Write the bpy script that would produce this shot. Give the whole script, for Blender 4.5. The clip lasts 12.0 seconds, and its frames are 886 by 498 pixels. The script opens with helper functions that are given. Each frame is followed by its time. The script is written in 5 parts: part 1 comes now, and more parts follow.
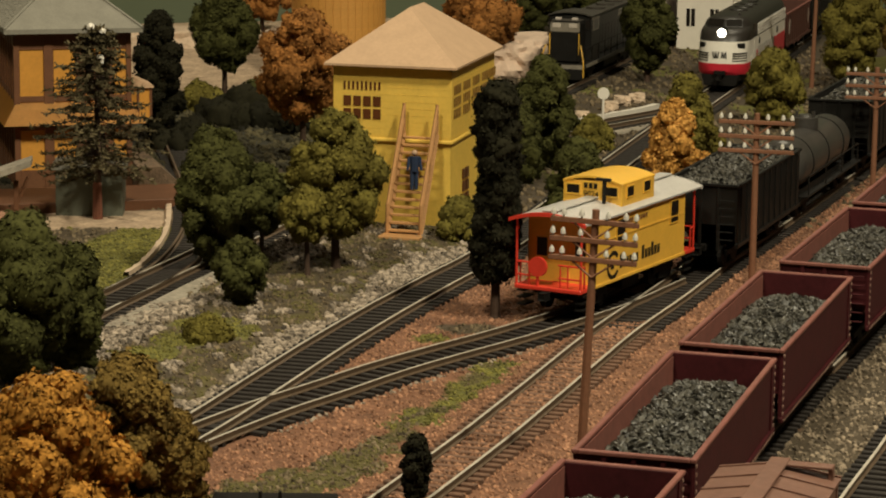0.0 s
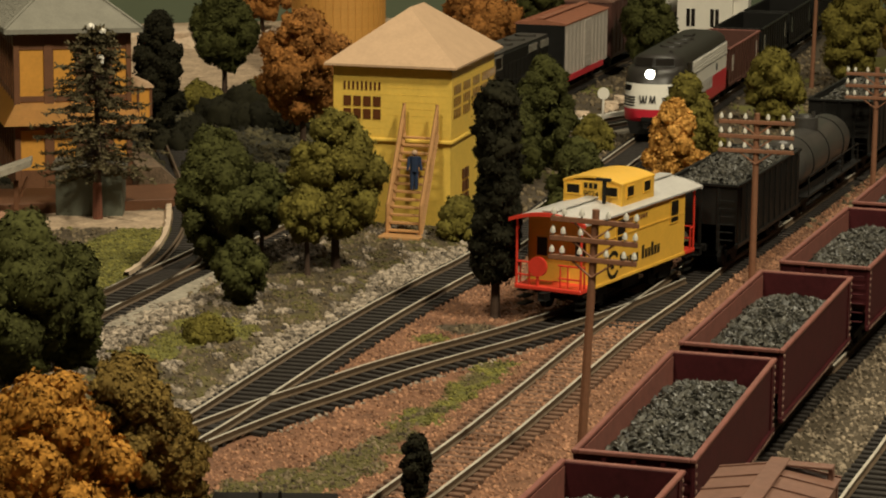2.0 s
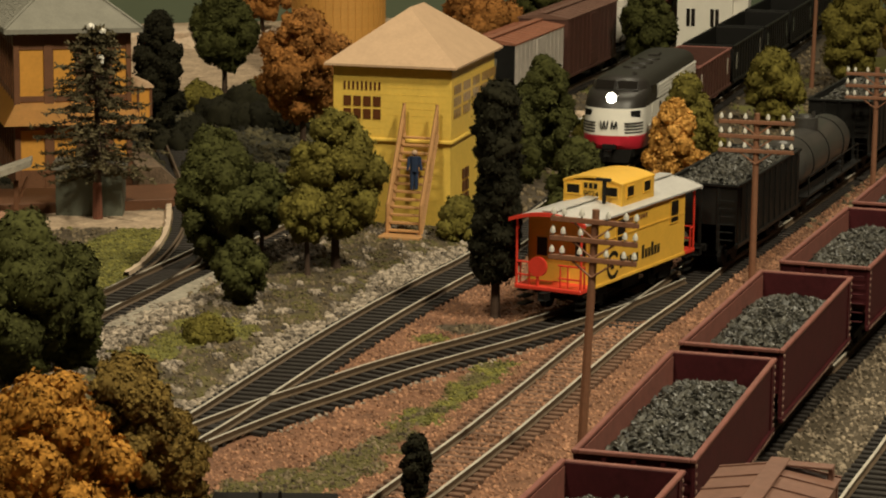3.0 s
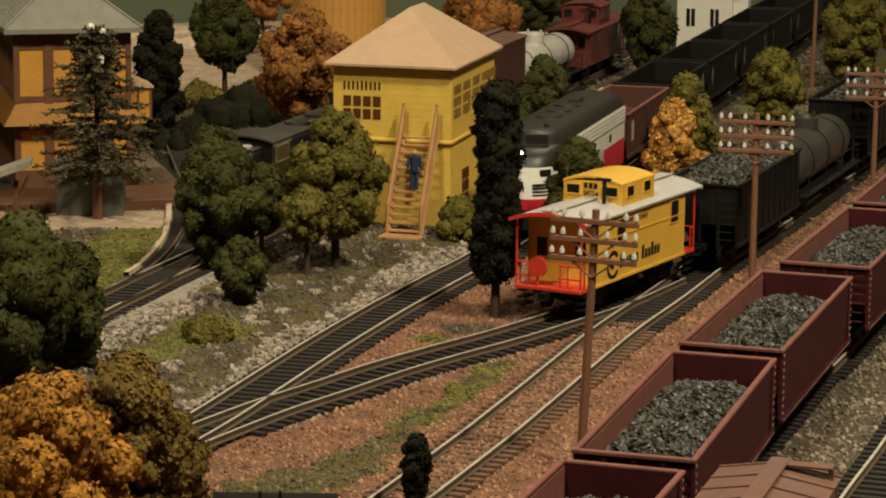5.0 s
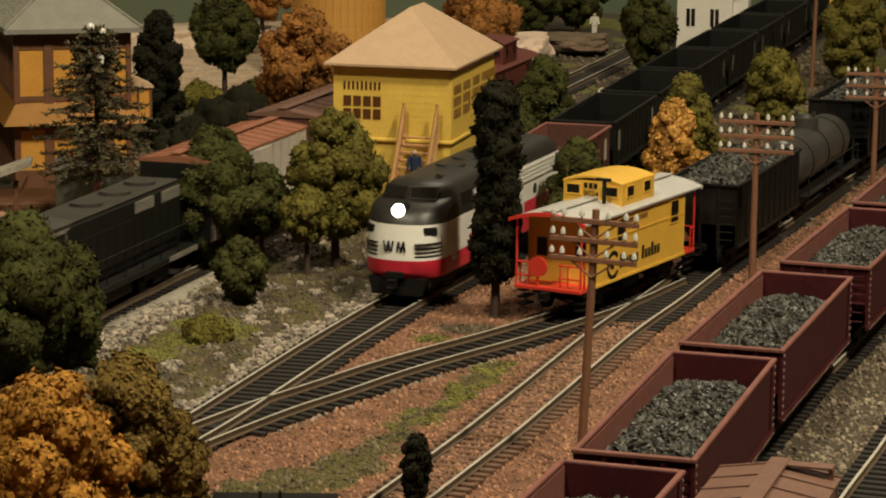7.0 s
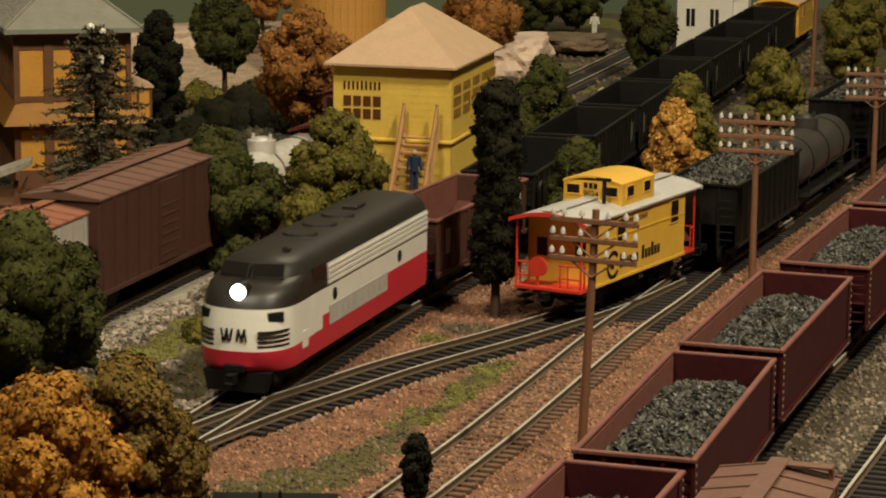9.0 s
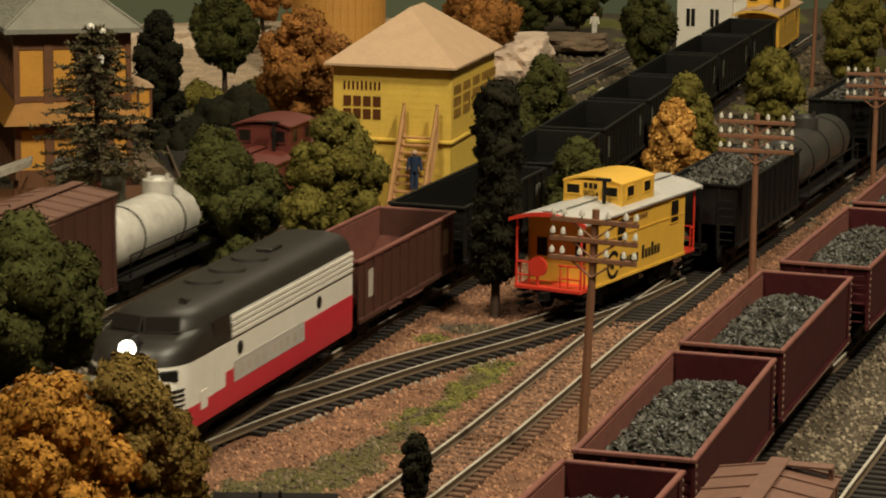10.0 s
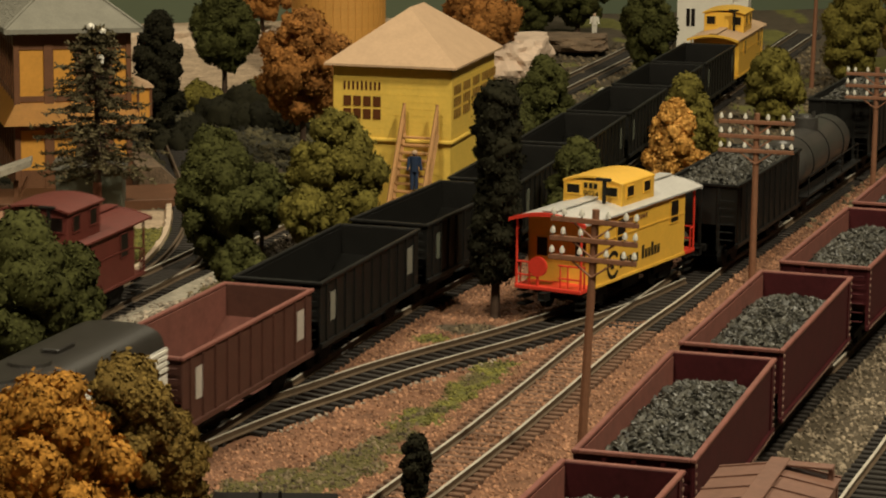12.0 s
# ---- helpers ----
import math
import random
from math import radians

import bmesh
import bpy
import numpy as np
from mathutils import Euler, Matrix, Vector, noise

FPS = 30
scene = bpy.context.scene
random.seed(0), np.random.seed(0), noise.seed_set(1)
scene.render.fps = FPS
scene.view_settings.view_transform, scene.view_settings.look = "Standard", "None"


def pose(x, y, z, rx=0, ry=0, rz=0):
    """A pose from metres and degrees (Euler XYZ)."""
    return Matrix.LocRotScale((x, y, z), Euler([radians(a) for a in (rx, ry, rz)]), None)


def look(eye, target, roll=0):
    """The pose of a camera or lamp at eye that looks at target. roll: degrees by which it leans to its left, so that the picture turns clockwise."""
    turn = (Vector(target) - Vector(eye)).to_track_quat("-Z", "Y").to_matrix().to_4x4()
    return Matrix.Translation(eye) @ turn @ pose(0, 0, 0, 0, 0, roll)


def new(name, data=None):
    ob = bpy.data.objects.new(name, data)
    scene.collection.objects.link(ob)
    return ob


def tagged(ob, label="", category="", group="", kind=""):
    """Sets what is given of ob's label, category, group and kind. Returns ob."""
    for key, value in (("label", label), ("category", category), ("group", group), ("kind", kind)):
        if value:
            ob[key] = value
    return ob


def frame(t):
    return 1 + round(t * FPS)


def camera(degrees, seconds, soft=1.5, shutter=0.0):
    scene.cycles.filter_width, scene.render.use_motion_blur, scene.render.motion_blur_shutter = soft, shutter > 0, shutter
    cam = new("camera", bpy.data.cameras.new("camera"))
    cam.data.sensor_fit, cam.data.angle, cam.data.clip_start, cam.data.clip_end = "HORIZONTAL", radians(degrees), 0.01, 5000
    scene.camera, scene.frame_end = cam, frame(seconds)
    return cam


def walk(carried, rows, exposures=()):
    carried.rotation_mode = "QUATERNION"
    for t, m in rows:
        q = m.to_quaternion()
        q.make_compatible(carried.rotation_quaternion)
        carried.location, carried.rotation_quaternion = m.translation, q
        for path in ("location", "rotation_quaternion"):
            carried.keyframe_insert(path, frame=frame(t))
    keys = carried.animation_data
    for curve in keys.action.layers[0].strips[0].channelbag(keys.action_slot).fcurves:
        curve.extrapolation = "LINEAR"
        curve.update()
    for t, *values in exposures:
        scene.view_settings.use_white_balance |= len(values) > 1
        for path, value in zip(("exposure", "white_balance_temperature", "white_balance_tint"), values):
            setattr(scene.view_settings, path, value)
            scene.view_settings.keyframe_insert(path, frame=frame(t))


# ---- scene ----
cam = camera(18.775, 12.0, soft=2.0, shutter=0.6)
EYE, AIM = (0.0, 0.0, 0.23614), (0.0, 0.98250, 0.04987)
walk(cam, [(0, look(EYE, AIM, 0.6616)), (12, look(EYE, AIM, 0.6616))], exposures=[(0, 0.0), (12, 0.0)])

# ---- light: a warm, dim club room with ceiling lamps ----
world = bpy.data.worlds.new("world")
scene.world = world
world.use_nodes = True
world.node_tree.nodes["Background"].inputs[0].default_value = (1.0, 0.72, 0.42, 1)
world.node_tree.nodes["Background"].inputs[1].default_value = 0.03


def lamp(name, at, aim, size, watts, colour):
    data = bpy.data.lights.new(name, "AREA")
    data.shape, data.size, data.energy, data.color = "DISK", size, watts, colour
    ob = new(name, data)
    ob.matrix_world = look(at, aim)
    return ob


WARM = (1.0, 0.89, 0.645)
lamp("ceiling_spot", (0.72, 0.38, 1.5), (0.05, 1.2, 0), 0.2, 30.5, WARM)
lamp("ceiling_spot", (-0.42, 0.2, 1.5), (-0.1, 1.2, 0), 0.2, 16.5, WARM)
lamp("ceiling_spot", (0.4, 2.4, 1.6), (0.0, 1.7, 0), 0.3, 8, WARM)

# ---- helpers: all lengths below are millimetres of the model ----
K = 0.001


def P(x, y, z, rx=0, ry=0, rz=0):
    return pose(x * K, y * K, z * K, rx, ry, rz)


def mat(name, c, rough=0.6, metal=0.0, grain=900, var=0.25, bump=0.15, stain=120, c2=None, spec=0.4, island=0.0):
    """A painted or natural surface: base colour with grain, larger stains and fine relief."""
    m = bpy.data.materials.new(name)
    m.use_nodes = True
    nt = m.node_tree
    n, l = nt.nodes, nt.links
    b = n["Principled BSDF"]
    b.inputs["Roughness"].default_value, b.inputs["Metallic"].default_value = rough, metal
    b.inputs["Specular IOR Level"].default_value = spec
    tc = n.new("ShaderNodeTexCoord")
    n1, n2 = n.new("ShaderNodeTexNoise"), n.new("ShaderNodeTexNoise")
    n1.inputs["Scale"].default_value, n1.inputs["Detail"].default_value = grain, 4
    n2.inputs["Scale"].default_value, n2.inputs["Detail"].default_value = stain, 3
    for q in (n1, n2):
        l.new(tc.outputs["Object"], q.inputs["Vector"])
    add = n.new("ShaderNodeMath")
    add.operation = "ADD"
    l.new(n1.outputs["Fac"], add.inputs[0])
    l.new(n2.outputs["Fac"], add.inputs[1])
    last = add
    oi = n.new("ShaderNodeObjectInfo")
    geo = n.new("ShaderNodeNewGeometry")
    if island:
        mu = n.new("ShaderNodeMath")
        mu.operation = "MULTIPLY_ADD"
        l.new(geo.outputs["Random Per Island"], mu.inputs[0])
        mu.inputs[1].default_value = island
        l.new(add.outputs[0], mu.inputs[2])
        last = mu
    mr = n.new("ShaderNodeMapRange")
    mr.inputs[1].default_value, mr.inputs[2].default_value = (0.6, 1.4) if not island else (0.9, 1.1 + island)
    l.new(last.outputs[0], mr.inputs[0])
    mix = n.new("ShaderNodeMix")
    mix.data_type = "RGBA"
    lo = tuple(v * (1 - var) for v in c)
    hi = c2 if c2 else tuple(min(1, v * (1 + var)) for v in c)
    mix.inputs["A"].default_value, mix.inputs["B"].default_value = (*lo, 1), (*hi, 1)
    l.new(mr.outputs[0], mix.inputs["Factor"])
    l.new(mix.outputs["Result"], b.inputs["Base Color"])
    if bump:
        bp = n.new("ShaderNodeBump")
        bp.inputs["Strength"].default_value, bp.inputs["Distance"].default_value = bump, 0.0006
        l.new(n1.outputs["Fac"], bp.inputs["Height"])
        l.new(bp.outputs["Normal"], b.inputs["Normal"])
    return m


def glow(name, c, s):
    m = bpy.data.materials.new(name)
    m.use_nodes = True
    b = m.node_tree.nodes["Principled BSDF"]
    b.inputs["Base Color"].default_value = (*c, 1)
    b.inputs["Emission Color"].default_value = (*c, 1)
    b.inputs["Emission Strength"].default_value = s
    return m


M = dict(
    yellow=mat("tower_yellow", (0.70, 0.47, 0.085), 0.55, grain=500, var=0.10, bump=0.06),
    cyellow=mat("caboose_yellow", (0.74, 0.43, 0.06), 0.35, grain=700, var=0.08, bump=0.03),
    orange=mat("depot_orange", (0.52, 0.245, 0.04), 0.55, grain=500, var=0.14, bump=0.06),
    tan=mat("roof_tan", (0.47, 0.315, 0.195), 0.7, grain=600, var=0.10, bump=0.1),
    brownp=mat("brown_paint", (0.13, 0.055, 0.025), 0.6, var=0.2),
    window=mat("window_brown", (0.10, 0.035, 0.012), 0.3, var=0.15, bump=0),
    pane=mat("dark_pane", (0.014, 0.011, 0.009), 0.3, var=0.1, bump=0, spec=0.25),
    glossypane=mat("glossy_dark_pane", (0.016, 0.014, 0.012), 0.08, var=0.1, bump=0, spec=0.6),
    wood=mat("stair_wood", (0.42, 0.22, 0.085), 0.7, grain=700, var=0.2),
    grey=mat("roof_grey", (0.20, 0.19, 0.155), 0.7, var=0.18),
    shed=mat("shed_grey_green", (0.11, 0.118, 0.088), 0.7, var=0.18),
    white=mat("white_paint", (0.72, 0.68, 0.60), 0.5, var=0.08, bump=0.04),
    silver=mat("silver_roof", (0.55, 0.53, 0.50), 0.4, var=0.12, metal=0.25),
    red=mat("vermilion", (0.62, 0.045, 0.025), 0.4, var=0.1, bump=0.04),
    wmred=mat("loco_red", (0.56, 0.024, 0.045), 0.35, var=0.08, bump=0.03),
    wmwhite=mat("loco_white", (0.74, 0.71, 0.64), 0.35, var=0.06, bump=0.03),
    black=mat("black_paint", (0.011, 0.0105, 0.0095), 0.45, var=0.3, bump=0.05, spec=0.2),
    roofblack=mat("loco_roof_black", (0.022, 0.019, 0.016), 0.42, var=0.25, bump=0.08),
    # pale paint darkened: the shade on this train's sides is in the colour
    shadedpale=mat("shaded_pale_paint", (0.20, 0.18, 0.145), 0.6, var=0.35),
    # roof parts of the hood diesel, greyer than its black sides
    roofgrey=mat("hood_roof_grey", (0.04, 0.035, 0.028), 0.6, var=0.35, bump=0.1),
    under=mat("underframe_black", (0.007, 0.006, 0.005), 0.7, var=0.3, spec=0.2),
    oxide=mat("oxide_red", (0.052, 0.0095, 0.0115), 0.55, grain=600, var=0.3, bump=0.08, spec=0.2),
    # paler than the sides: light on rims and inner walls is in this colour
    oxin=mat("oxide_inside_lit_rim", (0.185, 0.068, 0.052), 0.65, grain=500, var=0.25),
    brownbox=mat("boxcar_brown", (0.078, 0.030, 0.021), 0.6, grain=600, var=0.2),
    rust=mat("rust_roof", (0.26, 0.10, 0.055), 0.7, grain=400, var=0.25),
    lightbox=mat("pale_grey_paint", (0.46, 0.41, 0.36), 0.55, var=0.16),
    cabred=mat("caboose_red", (0.12, 0.027, 0.02), 0.55, var=0.18),
    steel=mat("rail_head", (0.42, 0.385, 0.32), 0.4, metal=0.0, var=0.25, bump=0.05),
    railside=mat("rail_side", (0.10, 0.068, 0.042), 0.6, var=0.25),
    tie=mat("tie_black", (0.018, 0.014, 0.011), 0.75, var=0.4, grain=700),
    tietan=mat("tie_brown", (0.125, 0.068, 0.042), 0.85, var=0.5, grain=700),
    coal=mat("coal", (0.024, 0.024, 0.021), 0.45, var=0.6, grain=500, bump=0.2, island=0.9, c2=(0.078, 0.073, 0.058), spec=0.5),
    bark=mat("bark", (0.055, 0.032, 0.02), 0.85, var=0.3, bump=0.3),
    redbark=mat("red_bark", (0.16, 0.06, 0.035), 0.85, var=0.3, bump=0.3),
    pole=mat("pole_brown", (0.19, 0.085, 0.045), 0.7, var=0.2),
    glass=mat("insulator", (0.62, 0.60, 0.54), 0.25, var=0.1, bump=0),
    blue=mat("figure_blue", (0.02, 0.035, 0.075), 0.6, var=0.2),
    skin=mat("figure_pale", (0.45, 0.30, 0.2), 0.6, var=0.1),
    tankwood=mat("tank_wood", (0.55, 0.27, 0.06), 0.6, var=0.15),
    gravelroof=mat("brown_gravelled", (0.13, 0.088, 0.055), 0.95, grain=900, var=0.6, bump=0.6),
    pinkrock=mat("pink_plaster", (0.62, 0.47, 0.36), 0.85, grain=300, var=0.12, bump=0.3),
    redclay=mat("pink_clay", (0.33, 0.18, 0.11), 0.9, grain=400, var=0.3, bump=0.4),
    dullturf=mat("dull_turf", (0.078, 0.068, 0.019), 0.95, grain=600, var=0.4, bump=0.4, island=0.6, c2=(0.145, 0.126, 0.038)),
    plaster=mat("plaster_rock", (0.52, 0.40, 0.29), 0.85, grain=300, var=0.2, bump=0.5),
    concrete=mat("roadbed_edge", (0.27, 0.24, 0.19), 0.9, grain=400, var=0.45, bump=0.3),
    greyst=mat("pale_stones", (0.17, 0.135, 0.098), 0.9, grain=700, var=0.8, bump=0.3, island=0.9, c2=(0.42, 0.345, 0.265)),
    redst=mat("red_ballast", (0.235, 0.108, 0.060), 0.9, grain=700, var=0.6, bump=0.3, island=0.9, c2=(0.43, 0.225, 0.13)),
    brownst=mat("brown_gravel", (0.15, 0.115, 0.075), 0.9, grain=700, var=0.7, bump=0.3, island=0.9, c2=(0.34, 0.27, 0.19)),
    turf=mat("turf", (0.10, 0.097, 0.02), 0.95, grain=600, var=0.6, bump=0.4, island=0.9, c2=(0.205, 0.185, 0.04)),
    green=mat("foliage_dark_green", (0.047, 0.048, 0.0135), 0.9, grain=600, var=0.4, bump=0.4, stain=60, island=0.6, spec=0.12),
    olive=mat("foliage_olive", (0.116, 0.098, 0.021), 0.9, grain=600, var=0.4, bump=0.4, stain=60, island=0.6, spec=0.12),
    brownleaf=mat("foliage_brown_olive", (0.142, 0.092, 0.024), 0.9, grain=600, var=0.4, bump=0.4, stain=60, island=0.6, spec=0.12),
    goldleaf=mat("foliage_gold", (0.31, 0.145, 0.026), 0.9, grain=600, var=0.5, bump=0.4, stain=50, island=0.5, spec=0.12),
    rustleaf=mat("foliage_rust", (0.25, 0.108, 0.029), 0.9, grain=600, var=0.5, bump=0.4, stain=50, island=0.7, spec=0.12),
    amberleaf=mat("foliage_amber", (0.46, 0.20, 0.03), 0.9, grain=600, var=0.5, bump=0.4, stain=50, island=0.7, c2=(0.80, 0.44, 0.12), spec=0.12),
    cypress=mat("foliage_black_green", (0.0135, 0.0125, 0.0062), 0.9, grain=600, var=0.4, bump=0.4, island=0.6, spec=0.12),
    needle=mat("conifer_needles", (0.07, 0.060, 0.030), 0.9, grain=600, var=0.45, island=0.8, c2=(0.15, 0.122, 0.066), spec=0.12),
    backdrop=mat("painted_backdrop", (0.10, 0.125, 0.08), 0.9, grain=20, var=0.06, bump=0, stain=3),
    roomwall=mat("room_wall", (0.30, 0.24, 0.17), 0.9, grain=30, var=0.05, bump=0, stain=2),
    tankdark=mat("tank_dark_grey", (0.045, 0.042, 0.038), 0.3, var=0.35, bump=0.03),
    roofbrown=mat("roof_brown", (0.15, 0.075, 0.052), 0.65, grain=500, var=0.2),
    litter=mat("ground_litter", (0.075, 0.055, 0.03), 0.95, grain=700, var=0.6, bump=0.3, island=0.9, c2=(0.21, 0.16, 0.095)),
    sidepane=mat("window_amber", (0.30, 0.17, 0.04), 0.3, var=0.2, bump=0),
    tankwhite=mat("tank_white", (0.50, 0.47, 0.42), 0.25, grain=300, var=0.2, bump=0.03),
    brush=mat("dark_brush", (0.03, 0.028, 0.014), 0.95, grain=500, var=0.5, bump=0.4, island=0.9, c2=(0.085, 0.072, 0.035)),
    # pale colour stands for the highlights on the hoppers' rivets
    rivet=mat("rivet_highlight", (0.34, 0.22, 0.17), 0.6, var=0.3),
    lens=glow("headlight_glow", (1.0, 0.93, 0.74), 14),
)


def thing(name, label, category, m=None, group="", kind=""):
    ob = new(name)
    ob.empty_display_size = 0.01
    if m is not None:
        ob.matrix_basis = m
    return tagged(ob, label, category, group, kind)


def mesh_of(name, bm, material, smooth=False):
    bmesh.ops.scale(bm, vec=(K, K, K), verts=bm.verts)
    bm.normal_update()
    me = bpy.data.meshes.new(name)
    bm.to_mesh(me)
    bm.free()
    me.materials.append(material)
    if smooth:
        for p in me.polygons:
            p.use_smooth = True
        me.set_sharp_from_angle(angle=radians(35))
    return me


def part(name, bm, material, parent=None, label="", at=None, smooth=False):
    ob = new(name, mesh_of(name, bm, material, smooth))
    ob.parent = parent
    if at is not None:
        ob.matrix_basis = at
    if label:
        tagged(ob, label)
    return ob


def B():
    return bmesh.new()


def box(bm, x0, x1, y0, y1, z0, z1, bevel=0.0, m=None):
    r = bmesh.ops.create_cube(bm, size=1.0)
    vs = r["verts"]
    for v in vs:
        v.co = Vector((x0 + (v.co.x + 0.5) * (x1 - x0), y0 + (v.co.y + 0.5) * (y1 - y0), z0 + (v.co.z + 0.5) * (z1 - z0)))
    if bevel:
        es = list({e for v in vs for e in v.link_edges})
        r = bmesh.ops.bevel(bm, geom=es, offset=bevel, segments=1, affect="EDGES")
        vs = list({v for f in r["faces"] for v in f.verts} | {v for v in vs if v.is_valid})
    if m is not None:
        bmesh.ops.transform(bm, matrix=m, verts=vs)
    return bm


def rod(bm, a, b, r0, r1=None, seg=8):
    a, b = Vector(a), Vector(b)
    r1 = r0 if r1 is None else r1
    q = (b - a).to_track_quat("Z", "Y").to_matrix().to_4x4()
    bmesh.ops.create_cone(bm, cap_ends=True, segments=seg, radius1=r0, radius2=r1, depth=(b - a).length,
                          matrix=Matrix.Translation((a + b) / 2) @ q)
    return bm


def prism(bm, profile, y0, y1):
    """A profile in x, z drawn out along y."""
    a = [bm.verts.new((x, y0, z)) for x, z in profile]
    b = [bm.verts.new((x, y1, z)) for x, z in profile]
    n = len(profile)
    for i in range(n):
        bm.faces.new((a[i], a[(i + 1) % n], b[(i + 1) % n], b[i]))
    bm.faces.new(a[::-1])
    bm.faces.new(b)
    bmesh.ops.recalc_face_normals(bm, faces=bm.faces)
    return bm


def sheet(bm, rows):
    """A skin over rows of points."""
    vs = [[bm.verts.new(p) for p in r] for r in rows]
    for i in range(len(vs) - 1):
        for j in range(len(vs[0]) - 1):
            bm.faces.new((vs[i][j], vs[i][j + 1], vs[i + 1][j + 1], vs[i + 1][j]))
    return bm


class Path:
    """A smooth line on the plan through a few points; s runs along it."""

    def __init__(self, pts):
        p = [Vector(q) for q in pts]
        p = [2 * p[0] - p[1]] + p + [2 * p[-1] - p[-2]]
        out = []
        for i in range(1, len(p) - 2):
            a, b, c, d = p[i - 1:i + 3]
            for k in range(24):
                u = k / 24
                out.append(0.5 * (2 * b + (c - a) * u + (2 * a - 5 * b + 4 * c - d) * u * u + (3 * b - a - 3 * c + d) * u ** 3))
        out.append(p[-2])
        self.p = np.array([tuple(v) for v in out])
        self.s = np.concatenate([[0], np.cumsum(np.linalg.norm(np.diff(self.p, axis=0), axis=1))])
        self.length = self.s[-1]

    def at(self, s):
        e0, e1 = self.p[1] - self.p[0], self.p[-1] - self.p[-2]
        if s < 0:
            return self.p[0] + e0 / np.linalg.norm(e0) * s
        if s > self.length:
            return self.p[-1] + e1 / np.linalg.norm(e1) * (s - self.length)
        return np.array([np.interp(s, self.s, self.p[:, 0]), np.interp(s, self.s, self.p[:, 1])])

    def turn(self, s, half=4.0):
        d = self.at(s + half) - self.at(s - half)
        return math.atan2(d[0], d[1])

    def of_y(self, y):
        if y < self.p[0, 1]:
            return (y - self.p[0, 1]) / math.cos(self.turn(1))
        if y > self.p[-1, 1]:
            return self.length + (y - self.p[-1, 1]) / math.cos(self.turn(self.length - 1))
        return float(np.interp(y, self.p[:, 1], self.s))

    def place(self, s, half=45.0, z=0.0):
        q = (self.at(s + half) + self.at(s - half)) / 2
        return P(q[0], q[1], z, 0, 0, -math.degrees(self.turn(s, half)))


LINE_A = Path([(-215, 870), (-140, 1135), (-114, 1221), (-52, 1425), (23, 1677), (112, 1976), (190, 2240), (300, 2600)])
LINE_B = Path([(-172, 640), (-110, 838), (-82, 921), (-64, 982), (-45, 1046), (-24, 1111), (-1, 1176), (23, 1243), (56.5, 1362), (90, 1486), (123.3, 1610), (159, 1740), (196, 1870), (247, 2050), (327, 2330)])
LINK = Path([(-95, 878), (-76, 914), (-60, 942), (-42, 969), (-23, 999), (-1, 1029), (23, 1059), (43, 1087), (72, 1130), (97, 1178), (120, 1222)])
SIDING = Path([(-77, 640), (4, 869), (31, 950), (69, 1069), (98, 1148), (128, 1234), (172, 1352), (222, 1490), (290, 1680), (380, 1930)])
COAL = Path([(-10, 540), (52.8, 735.8), (73, 801), (95, 875), (137, 1003), (145, 1019), (190, 1146), (240, 1290), (300, 1460), (380, 1690)])
SPUR = Path([(38, 1590), (66, 1637), (106, 1690), (146, 1742), (172, 1790)])
YARD = Path([(-147, 1112), (-131, 1165), (-122, 1213), (-119, 1271), (-121, 1324), (-130, 1411), (-145, 1505), (-161, 1600)])
FRONT = Path([(51, 560), (91, 689), (137, 826), (166, 910), (213, 1060), (300, 1330)])

# ---- structure ----
def hump(x, y, cx, cy, rx, ry, h):
    d = ((x - cx) / rx) ** 2 + ((y - cy) / ry) ** 2
    return h * math.exp(-d)


ALL_LINES = np.concatenate([line.p[::3] for line in (LINE_A, LINE_B, SIDING, COAL, FRONT, LINK, SPUR, YARD)])


def to_rails(x, y):
    d = ALL_LINES - (x, y)
    return math.sqrt(np.einsum("ij,ij->i", d, d).min())


def height(x, y):
    n = noise.noise((x * 0.02, y * 0.02, 0.3))
    f = noise.noise((x * 0.11, y * 0.11, 4.2))
    z = -4.6 + 0.8 * n + 0.5 * f
    rel = x - np.interp(y, LINE_A.p[:, 1], LINE_A.p[:, 0])
    relb = x - np.interp(y, LINE_B.p[:, 1], LINE_B.p[:, 0])
    if rel > 18 and relb < -18 and y < 1420:
        z += 3.0 * min(1, (rel - 18) / 20) * min(1, (-18 - relb) / 20)
    z += hump(x, y, -70, 1232, 17, 22, 8)
    if y > 1900:
        z += (y - 1900) * 0.01
    z += hump(x, y, -215, 2010, 120, 90, 10)
    near = to_rails(x, y)
    if near < 26:
        k = min(1, max(0, (near - 17) / 9))
        z = z * k + (1 - k) * (-4.0 + 0.2 * f)
    return z


TURF_STRIP = Path([(-62, 836), (-36, 869), (-24, 897), (-7, 943), (6, 975), (22, 1025)])
TURF_SPOTS = ((-97, 1084, 15, 16), (-84, 1068, 10, 12), (-104, 1050, 13, 14), (-117, 1026, 13, 12), (-4, 1068, 7, 8))


